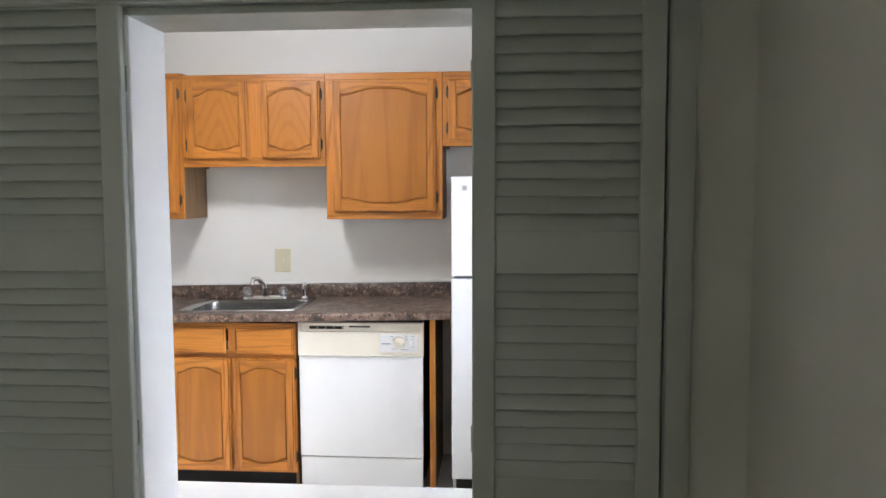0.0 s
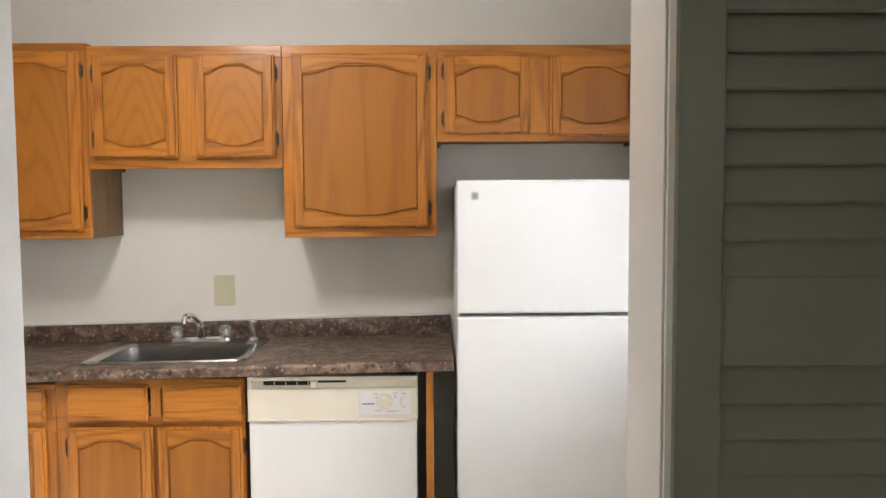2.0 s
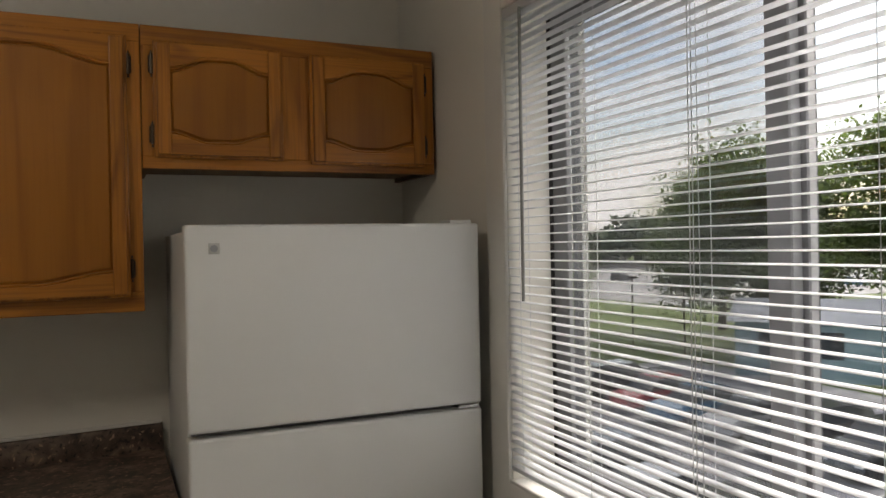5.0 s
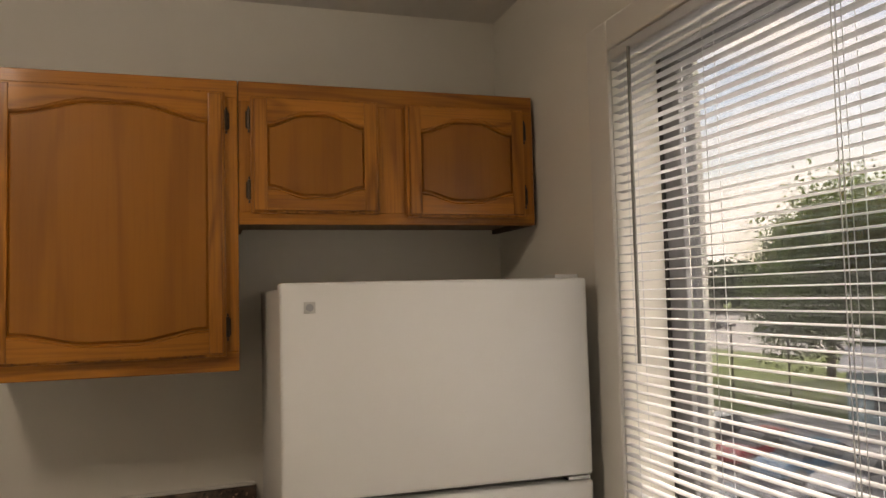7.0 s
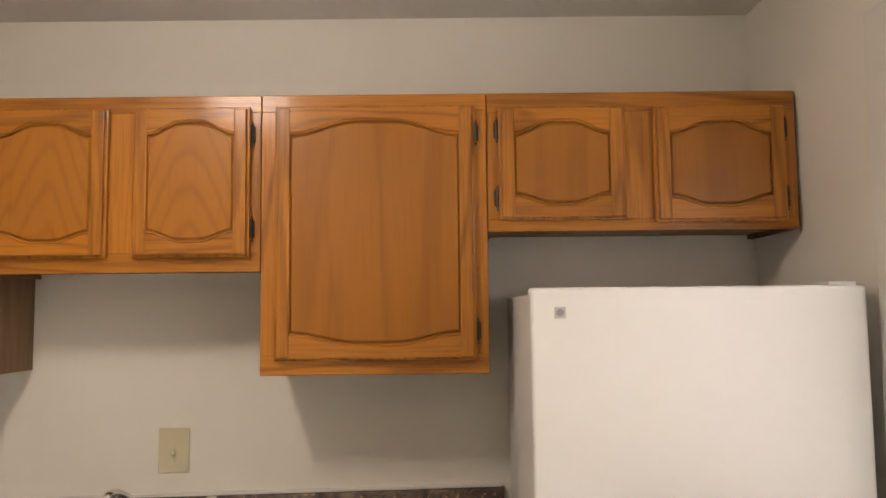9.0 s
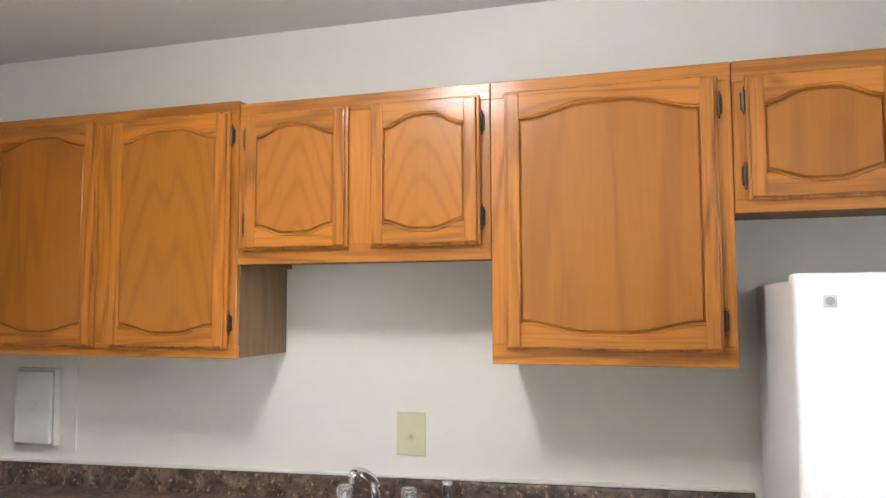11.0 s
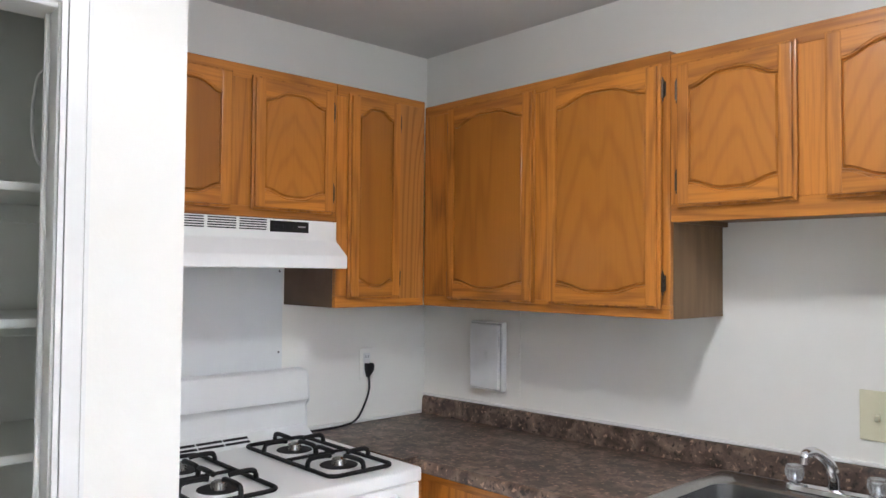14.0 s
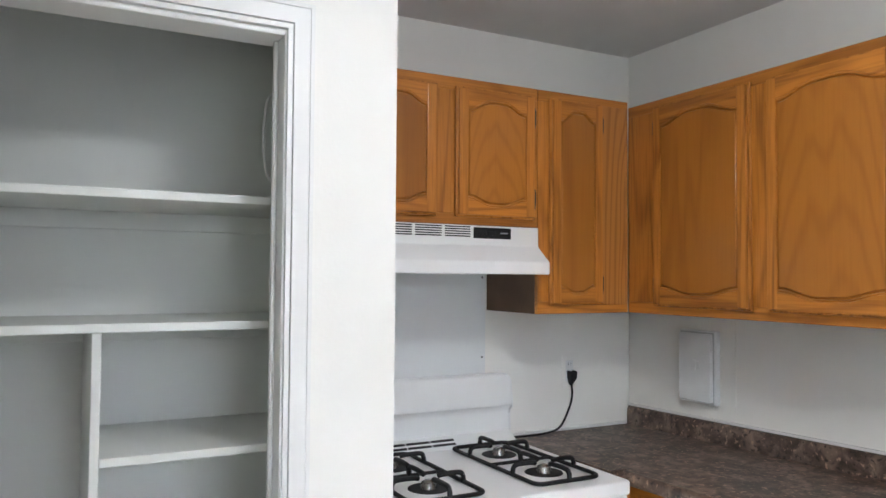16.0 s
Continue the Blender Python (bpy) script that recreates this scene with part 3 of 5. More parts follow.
def oak_door(parent, w, h, m, hinge_side=1, panel_mat=None, arch_bottom=True, rise=0.032, hinges=True):
    """Raised-panel door in its own frame: x 0..w, z 0..h, back at y 0, face towards -y."""
    slab_ = boxes((0, w, -0.013, -0.002, 0, h), bev=0.004, seg=2)
    add_box(slab_, 0.010, w - 0.010, -0.0025, 0.0025, 0.010, h - 0.010)
    d = new("door", finish(slab_, "door", OAK_Z))
    d.parent, d.matrix_basis = parent, m
    e, s = 0.008, min(0.034, w * 0.15)
    for p, q in ((e, e + s), (w - e - s, w - e)):
        part("stile", boxes((p, q, -0.0235, -0.012, e, h - e), bev=0.003, seg=2), OAK_Z, d)
    p, q = e + s, w - e - s
    n = 32
    xs = [p + (q - p) * i / n for i in range(n + 1)]
    us = [2 * i / n - 1 for i in range(n + 1)]
    r = rise if h > 0.3 else rise * 0.9
    top = [h - e - s - r - 0.004 + arch(u, r) for u in us]
    bot = [e + s + (r * 0.75 + 0.003 - arch(u, r * 0.75) if arch_bottom else 0) for u in us]

    def rail(edge, outer, name):
        bm = bmesh.new()
        rows = []
        for x, z in zip(xs, edge):
            k = 0.004 if outer > z else -0.004
            rows.append([bm.verts.new(v) for v in ((x, -0.0125, outer), (x, -0.0235, outer), (x, -0.0235, z + 2.4 * k), (x, -0.0205, z + 2.1 * k), (x, -0.0205, z + 1.8 * k), (x, -0.0228, z + 1.3 * k),
                                                  (x, -0.0225, z + 0.8 * k), (x, -0.0180, z + 0.4 * k), (x, -0.0125, z))])
        for a, b in zip(rows, rows[1:]):
            for j in range(8):
                bm.faces.new((a[j], a[j + 1], b[j + 1], b[j]))
        part(name, bm, OAK_X, d, smooth=True)

    rail(top, h - e, "top_rail")
    rail(bot, e, "bottom_rail")
    # raised field with a sunk margin
    bm = bmesh.new()
    g, bv = 0.0025, 0.0068
    cx = sorted({p, p + g, p + bv, q - bv, q - g, q, *(p + bv + (q - p - 2 * bv) * i / 30 for i in range(31))})
    rows = []
    for x in cx:
        u = 2 * (x - p) / (q - p) - 1
        zt = h - e - s - r - 0.004 + arch(u, r)
        zb = e + s + (r * 0.75 + 0.003 - arch(u, r * 0.75) if arch_bottom else 0)
        col = []
        for z, dz in ((zb, 0), (zb + g, g), (zb + bv, bv), (zt - bv, bv), (zt - g, g), (zt, 0)):
            k = min(dz, x - p, q - x)
            dep = 0.0155 if k <= g * 0.5 else 0.0160 if k < bv * 0.5 else 0.0222
            col.append(bm.verts.new((x, -dep, z)))
        rows.append(col)
    for a, b in zip(rows, rows[1:]):
        for j in range(5):
            bm.faces.new((a[j], a[j + 1], b[j + 1], b[j]))
    part("panel", bm, panel_mat or OAK_FLAT, d, smooth=True)
    if hinges:
        xx = w + 0.004 if hinge_side > 0 else -0.004
        for z in (min(0.075, h * 0.2), h - min(0.075, h * 0.2)):
            bm = add_cyl(bmesh.new(), (xx, -0.006, z - 0.026), (xx, -0.006, z + 0.026), 0.0048, seg=8)
            add_box(bm, xx - 0.008, xx + 0.008, -0.003, 0.0, z - 0.022, z + 0.022, 0.001)
            for zz in (-0.031, 0.031):
                add_cyl(bm, (xx, -0.006, z + zz - 0.004), (xx, -0.006, z + zz + 0.004), 0.003, 0.0015, seg=8)
            part("hinge", bm, BRONZE, d, "dark bronze butt hinge", True)
    return d


def wall_cabinet(label, w, h, depth, m, doors, end_mats=(RAW, RAW), bottom=RAW, stiles=(0.03, 0.03), group="oak wall cabinets"):
    """Frame cabinet in its own frame: x 0..w, z 0..h, face at y 0, body behind to y depth. doors: (x0, x1, z0, z1, hinge, panel)."""
    c = thing("wall_cabinet", label, "cabinet", group, at=m)
    t = 0.016
    part("side_panel", boxes((0.0, t, 0.019, depth, 0.0, h)), end_mats[0], c)
    part("side_panel", boxes((w - t, w, 0.019, depth, 0.0, h)), end_mats[1], c)
    part("top_panel", boxes((t, w - t, 0.019, depth, h - t, h)), RAW, c)
    part("bottom_panel", boxes((t, w - t, 0.019, depth, 0.014, 0.014 + t)), bottom, c)
    part("back_panel", boxes((t, w - t, depth - 0.006, depth, 0.03, h - t)), RAW, c)
    cuts = sorted((d[0], d[1]) for d in doors)
    zlo, zhi = min(d[2] for d in doors) + 0.012, max(d[3] for d in doors) - 0.012
    part("face_rail", boxes((0, w, 0, 0.019, zhi, h), bev=0.0015), OAK_X, c)
    part("face_rail", boxes((0, w, 0, 0.019, 0, zlo), bev=0.0015), OAK_X, c)
    xs = [0.0] + [v for a, b in cuts for v in (a + 0.012, b - 0.012)] + [w]
    for a, b in zip(xs[::2], xs[1::2]):
        part("face_stile", boxes((a, b, 0, 0.019, zlo, zhi), bev=0.0015), OAK_Z, c)
    for x0, x1, z0, z1, hinge, pm in doors:
        oak_door(c, x1 - x0, z1 - z0, pose(x0, -0.003, z0), hinge, pm, rise=0.034 if x1 - x0 < 0.45 else 0.037)
    return c


UZ, UT, UF = 1.372, 2.134, 3.90
dep = YB - UF - 0.004


def upper(label, x0, x1, z0, doors, top=UT, **kw):
    return wall_cabinet(label, x1 - x0 - 0.001, top - z0, dep, pose(x0, UF, z0), [(a - x0, b - x0, c - z0, d - z0, h, p) for a, b, c, d, h, p in doors], **kw)


upper("oak wall cabinet with two arched panel doors in the corner", -2.544, -1.475, UZ,
      [(-2.395, -1.975, 1.401, 2.118, -1, OAK_FLAT), (-1.915, -1.499, 1.401, 2.112, 1, OAK_FIG)], top=UT + 0.012)
upper("short oak wall cabinet over the sink with two doors", -1.474, -0.703, 1.650,
      [(-1.447, -1.115, 1.690, 2.099, -1, OAK_FIG), (-1.048, -0.730, 1.690, 2.099, 1, OAK_FIG)])
upper("tall oak wall cabinet with one wide arched door", -0.702, -0.088, UZ, [(-0.662, -0.122, 1.411, 2.099, 1, OAK_FLAT)])
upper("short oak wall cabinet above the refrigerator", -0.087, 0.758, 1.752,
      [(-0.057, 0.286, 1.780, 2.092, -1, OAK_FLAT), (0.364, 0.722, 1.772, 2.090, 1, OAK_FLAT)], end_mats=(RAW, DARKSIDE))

# cabinets along the west wall, faces towards +x
UXF = -2.544


def west_upper(label, y0, y1, z0, doors, **kw):
    return wall_cabinet(label, y1 - y0 - 0.001, UT + 0.034 - z0, UXF - XL - 0.004, pose(UXF, y0, z0, 0, 0, 90), [(a - y0, b - y0, c - z0, d - z0, h, p) for a, b, c, d, h, p in doors], **kw)


west_upper("short oak wall cabinet above the range hood", 2.752, 3.484, 1.676, [(2.79, 3.077, 1.700, 2.136, -1, OAK_FLAT), (3.146, 3.462, 1.700, 2.136, 1, OAK_FIG)])
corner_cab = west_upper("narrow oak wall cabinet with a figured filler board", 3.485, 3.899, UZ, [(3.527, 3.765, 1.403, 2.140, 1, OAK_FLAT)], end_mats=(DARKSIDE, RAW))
part("filler_board", boxes((0.288, 0.408, -0.004, 0.0, 0.03, 0.768), bev=0.001), OAK_BOLD, corner_cab, "boldly figured oak filler board")

# ---- base cabinets and worktop ----
CT, BF = 0.907, 3.640
# the worktop falls a little towards the west wall
SLOPE = pose(-1.2, 0, CT) @ pose(0, 0, 0, 0, -1.15, 0) @ pose(1.2, 0, -CT)


def drawer_front(c, x0, x1, z0, z1):
    d = part("drawer_front", boxes((x0, x1, -0.012, -0.001, z0, z1), (x0 + 0.008, x1 - 0.008, -0.020, -0.012, z0 + 0.008, z1 - 0.008), bev=0.003, seg=2), OAK_X, c)
    return d


def base_cabinet(label, w, m, doors, drawers, depth=0.555, h=0.858, dz=0.842):
    c = thing("base_cabinet", label, "cabinet", "oak base cabinets", at=m)
    t = 0.016
    part("side_panel", boxes((0, t, 0.019, depth, 0.0, h)), RAW, c)
    part("side_panel", boxes((w - t, w, 0.019, depth, 0.0, h)), RAW, c)
    part("bottom_panel", boxes((t, w - t, 0.019, depth, 0.10, 0.116)), RAW, c)
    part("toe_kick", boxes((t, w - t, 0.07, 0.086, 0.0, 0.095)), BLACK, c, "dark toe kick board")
    part("face_rail", boxes((0, w, 0, 0.019, 0.09, 0.125)), OAK_X, c)
    part("face_rail", boxes((0, w, 0, 0.019, 0.665, 0.72)), OAK_X, c)
    part("face_rail", boxes((0, w, 0, 0.019, dz - 0.017, h)), OAK_X, c)
    xs = [0.0] + [v for a, b in doors for v in (a + 0.012, b - 0.012)] + [w]
    for a, b in zip(xs[::2], xs[1::2]):
        if b - a > 0.012:
            part("face_stile", boxes((a, b, 0.0, 0.019, 0.125, 0.665)), OAK_Z, c)
            part("face_stile", boxes((a, b, 0.0, 0.019, 0.72, dz - 0.017)), OAK_Z, c)
    for i, (a, b) in enumerate(doors):
        oak_door(c, b - a, 0.582, pose(a, -0.003, 0.100), -1 if i == 0 else 1, OAK_FLAT, rise=0.03)
    for a, b in drawers:
        drawer_front(c, a, b, 0.702, dz)
    return c


base_cabinet("oak sink base cabinet with two doors and false drawers", 0.700, pose(-1.510, BF, 0), [(0.042, 0.362), (0.375, 0.692)], [(0.045, 0.343), (0.396, 0.690)])
base_cabinet("oak corner base cabinet under the worktop", 0.735, pose(-2.247, BF, 0), [(0.36, 0.70)], [(0.36, 0.70)], h=0.842, dz=0.828)
base_cabinet("oak base cabinet beside the gas range", 0.62, pose(-2.27, 3.59, 0, 0, 0, 90), [(0.03, 0.33)], [(0.03, 0.33)], depth=0.61, h=0.832, dz=0.82)
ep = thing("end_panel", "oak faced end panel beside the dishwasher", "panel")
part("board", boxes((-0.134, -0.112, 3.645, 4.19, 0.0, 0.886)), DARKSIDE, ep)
part("edge_strip", boxes((-0.134, -0.106, 3.625, 3.6445, 0.0, 0.886), bev=0.001), OAK_Z, ep)

SX0, SX1, SY0, SY1 = -1.455, -0.820, 3.690, 4.165   # sink rim
worktop = thing("worktop", "brown granite-look laminate worktop with upstand and sink cutout", "worktop", at=SLOPE)
FY = 3.588


def nosing(bm, axis, front, lo, hi, sign):
    """Rolled front edge strip."""
    o = [(front, CT - 0.034), (front, CT - 0.012), (front + 0.003 * sign, CT - 0.004), (front + 0.010 * sign, CT + 0.0015), (front + 0.022 * sign, CT + 0.002), (front + 0.03 * sign, CT), (front + 0.03 * sign, CT - 0.038), (front + 0.004 * sign, CT - 0.038)]
    return prism(bm, o, axis, lo, hi)


def slab(xs, ys, keep, z0, z1):
    """One plate made of the grid cells that keep() names, with clean holes and corners."""
    bm = bmesh.new()
    grid = {(i, j): bm.verts.new((x, y, z1)) for i, x in enumerate(xs) for j, y in enumerate(ys)}
    for i in range(len(xs) - 1):
        for j in range(len(ys) - 1):
            if keep(i, j):
                bm.faces.new((grid[i, j], grid[i + 1, j], grid[i + 1, j + 1], grid[i, j + 1]))
    bmesh.ops.delete(bm, geom=[v for v in bm.verts if not v.link_faces], context="VERTS")
    made = bmesh.ops.extrude_face_region(bm, geom=bm.faces[:])
    bmesh.ops.translate(bm, verts=[v for v in made["geom"] if isinstance(v, bmesh.types.BMVert)], vec=(0, 0, z0 - z1))
    return bm


part("deck", slab([XL + 0.001, -2.262, SX0 + 0.02, SX1 - 0.02, -0.032], [3.562, FY + 0.03, SY0 + 0.03, SY1 - 0.03, YB - 0.001],
                  lambda i, j: (j > 0 or i == 0) and not (i == 2 and j == 2), CT - 0.036, CT), LAM, worktop)
part("nosing", nosing(bmesh.new(), 0, FY, -2.236, -0.032, 1), LAM, worktop, smooth=True)
part("nosing", nosing(bmesh.new(), 1, -2.232, 3.562, 3.620, -1), LAM, worktop, smooth=True)
sp = [(YB - 0.001, CT), (YB - 0.024, CT), (YB - 0.022, CT + 0.062), (YB - 0.016, CT + 0.074), (YB - 0.008, CT + 0.077), (YB - 0.001, CT + 0.077)]
part("upstand", prism(bmesh.new(), sp, 0, XL + 0.012, -0.032), LAM, worktop, smooth=True)
seal = thing("caulk_bead", "white caulk bead along worktop and wall", "sealant", at=SLOPE)
part("bead", boxes((XL + 0.003, -0.035, YB - 0.014, YB - 0.001, CT + 0.077, CT + 0.087), bev=0.003, seg=2), TRIM, seal)
part("bead", boxes((XL + 0.001, XL + 0.014, 3.565, YB - 0.026, CT, CT + 0.012), bev=0.003, seg=2), TRIM, seal)


# ---- sink and taps ----
def rrect(x0, x1, y0, y1, r, n=5):
    out = []
    for cx, cy, a in ((x1 - r, y1 - r, 0), (x0 + r, y1 - r, 90), (x0 + r, y0 + r, 180), (x1 - r, y0 + r, 270)):
        for k in range(n + 1):
            t = radians(a + 90 * k / n)
            out.append((cx + r * math.cos(t), cy + r * math.sin(t)))
    return out


def loft(bm, rings, close_last=True):
    vs = [[bm.verts.new(p) for p in ring] for ring in rings]
    n = len(vs[0])
    for a, b in zip(vs, vs[1:]):
        for k in range(n):
            bm.faces.new((a[k], a[(k + 1) % n], b[(k + 1) % n], b[k]))
    if close_last:
        bm.faces.new(vs[-1])
    return bm


def sink():
    s = thing("kitchen_sink", "stainless steel single bowl sink set in the worktop", "sink", at=SLOPE)
    bx0, bx1, by0, by1 = SX0 + 0.045, SX1 - 0.045, SY0 + 0.035, SY1 - 0.105
    rings = [[(x, y, z) for x, y in rrect(*r)] for r, z in (
        ((SX0, SX1, SY0, SY1, 0.035), CT + 0.001), ((SX0 + 0.004, SX1 - 0.004, SY0 + 0.004, SY1 - 0.004, 0.033), CT + 0.006),
        ((SX0 + 0.016, SX1 - 0.016, SY0 + 0.016, SY1 - 0.016, 0.03), CT + 0.006), ((bx0 - 0.006, bx1 + 0.006, by0 - 0.006, by1 + 0.006, 0.055), CT + 0.003),
        ((bx0, bx1, by0, by1, 0.055), CT - 0.003), ((bx0 + 0.008, bx1 - 0.008, by0 + 0.008, by1 - 0.008, 0.06), CT - 0.13),
        ((bx0 + 0.04, bx1 - 0.04, by0 + 0.04, by1 - 0.04, 0.05), CT - 0.165), ((bx0 + 0.19, bx1 - 0.19, by0 + 0.13, by1 - 0.13, 0.03), CT - 0.168))]
    part("bowl", loft(bmesh.new(), rings), STEEL, s, smooth=True)
    part("drain", add_cyl(bmesh.new(), ((bx0 + bx1) / 2, (by0 + by1) / 2, CT - 0.168), ((bx0 + bx1) / 2, (by0 + by1) / 2, CT - 0.163), 0.04, 0.036, 20), CHROME, s)
    return s


sink()
FXC, FYC = -1.113, 4.115


def faucet():
    f = thing("faucet", "chrome two-handle faucet with clear knobs on the sink deck", "faucet", at=SLOPE)
    z = CT + 0.006
    part("base_plate", loft(bmesh.new(), [[(x, y, zz) for x, y in rrect(FXC - a, FXC + a, FYC - b, FYC + b, b * 0.95)] for a, b, zz in ((0.130, 0.026, z), (0.128, 0.024, z + 0.012), (0.118, 0.016, z + 0.018))]), CHROME, f, smooth=True)
    pts = curve_pts([(FXC, FYC, z + 0.012), (FXC, FYC - 0.004, z + 0.050), (FXC - 0.007, FYC - 0.026, z + 0.092), (FXC - 0.022, FYC - 0.066, z + 0.120), (FXC - 0.033, FYC - 0.096, z + 0.122), (FXC - 0.036, FYC - 0.105, z + 0.108)], 6)
    rad = [0.0185 - 0.0075 * i / (len(pts) - 1) for i in range(len(pts))]
    part("spout", add_tube(bmesh.new(), pts, rad, 12), CHROME, f, smooth=True)
    part("aerator", add_cyl(bmesh.new(), (FXC - 0.036, FYC - 0.105, z + 0.094), (FXC - 0.036, FYC - 0.105, z + 0.112), 0.0115, seg=14), CHROME, f, smooth=True)
    for dx in (-0.105, 0.105):
        k = part("knob", loft(bmesh.new(), [[(FXC + dx + r * (1 + 0.06 * math.cos(8 * a)) * math.cos(a), FYC + r * (1 + 0.06 * math.cos(8 * a)) * math.sin(a), z + h) for a in [2 * math.pi * i / 32 for i in range(32)]]
                                          for r, h in ((0.014, 0.020), (0.021, 0.026), (0.0255, 0.042), (0.025, 0.056), (0.019, 0.064), (0.008, 0.066))]), ACRYL, f, "clear faceted acrylic knob", True)
        part("stem", add_cyl(bmesh.new(), (FXC + dx, FYC, z + 0.01), (FXC + dx, FYC, z + 0.050), 0.010, 0.008, 14), CHROME, k, smooth=True)
    sp2 = thing("sink_sprayer", "chrome side sprayer standing in the sink deck", "sprayer", at=SLOPE)
    x = -0.888
    bm = add_cyl(bmesh.new(), (x, FYC, z), (x, FYC, z + 0.012), 0.024, 0.019, 18)
    part("collar", bm, CHROME, sp2, smooth=True)
    bm = loft(bmesh.new(), [[(x + r * math.cos(a), FYC - sh + r * math.sin(a), z + h) for a in [2 * math.pi * i / 16 for i in range(16)]] for r, h, sh in ((0.0125, 0.012, 0), (0.013, 0.04, 0), (0.0175, 0.055, 0.002), (0.0185, 0.078, 0.004), (0.015, 0.088, 0.006), (0.006, 0.090, 0.006))])
    part("spray_head", bm, CHROME, sp2, smooth=True)
    part("trigger", boxes((x - 0.008, x + 0.008, FYC - 0.026, FYC - 0.017, z + 0.05, z + 0.082), bev=0.002), CHROME, sp2)


faucet()


# ---- dishwasher ----
def dishwasher():
    d = thing("dishwasher", "white dishwasher with bisque control panel under the worktop", "dishwasher")
    x0, x1, y = -0.797, -0.165, 3.622
    part("tub", boxes((x0 + 0.012, x1 - 0.012, y + 0.04, 4.15, 0.02, 0.858)), BLACK, d)
    part("door_panel", boxes((x0 + 0.004, x1 - 0.004, y + 0.006, y + 0.04, 0.185, 0.698), bev=0.004, seg=2), ENAMEL, d)
    part("kick_panel", boxes((x0 + 0.006, x1 - 0.006, y + 0.012, y + 0.035, 0.02, 0.180), bev=0.003), ENAMEL, d)
    c = part("control_panel", boxes((x0, x1, y + 0.003, y + 0.04, 0.701, 0.822), bev=0.002), BISQUE, d, "bisque plastic control panel")
    part("lower_lip", boxes((x0, x1, y - 0.002, y + 0.0028, 0.700, 0.708), bev=0.002), BISQUE, c)
    part("top_trim", boxes((x0, x1, y + 0.003, y + 0.04, 0.853, 0.868), bev=0.002), BISQUE, c)
    part("handle_recess", boxes((x0 + 0.0162, x1 - 0.0162, y + 0.018, y + 0.04, 0.8222, 0.8528)), BISQUE, c)
    for a, b in ((x0, x0 + 0.016), (x1 - 0.016, x1)):
        part("side_trim", boxes((a, b, y + 0.003, y + 0.04, 0.8222, 0.8528), bev=0.002), BISQUE, c)
    part("vent_slot", boxes((x0 + 0.058, x0 + 0.232, y + 0.012, y + 0.0185, 0.834, 0.848)), BLACK, c, "black vent slot")
    for k in range(4):
        part("vent_rib", boxes((x0 + 0.098 + 0.042 * k, x0 + 0.1005 + 0.042 * k, y + 0.009, y + 0.012, 0.834, 0.848)), BISQUE, c)
    part("latch", boxes((x0 + 0.235, x0 + 0.258, y - 0.010, y + 0.018, 0.828, 0.852), bev=0.003, seg=2), BISQUE, c, "bisque sliding door latch")
    part("latch_slot", boxes((x0 + 0.26, x0 + 0.365, y + 0.012, y + 0.0185, 0.843, 0.850)), BLACK, c)
    p = part("dial_plate", boxes((x1 - 0.216, x1 - 0.026, y + 0.0005, y + 0.003, 0.722, 0.812), bev=0.001), WPLAST, c, "white printed dial plate")
    kx, kz = x1 - 0.122, 0.772
    bm = add_cyl(bmesh.new(), (kx, y + 0.001, kz), (kx, y - 0.012, kz), 0.030, 0.027, 28)
    part("dial", bm, BISQUE, c, "ivory round timer dial", True)
    bm = bmesh.new()
    prism(bm, rrect(-0.026, 0.026, -0.008, 0.008, 0.0075, 4), 1, -0.026, -0.011)
    g = part("dial_grip", bm, BISQUE, c, smooth=True)
    g.matrix_basis = pose(kx, y, kz, 0, 28, 0)
    part("rocker", boxes((x1 - 0.066, x1 - 0.048, y - 0.004, y + 0.001, 0.758, 0.790), bev=0.002), WPLAST, c)
    part("brand_bar", boxes((x1 - 0.206, x1 - 0.162, y - 0.0002, y + 0.0004, 0.762, 0.767)), BLUEP, c, "small blue-grey printed bar")
    for a, b, z in ((0.165, 0.148, 0.800), (0.160, 0.150, 0.788), (0.092, 0.076, 0.803), (0.090, 0.078, 0.795), (0.088, 0.078, 0.786), (0.158, 0.132, 0.737), (0.115, 0.072, 0.735), (0.06, 0.044, 0.801), (0.056, 0.046, 0.75)):
        part("print_mark", boxes((x1 - a, x1 - b, y - 0.0002, y + 0.0004, z, z + 0.0025)), GREYP, c)


dishwasher()


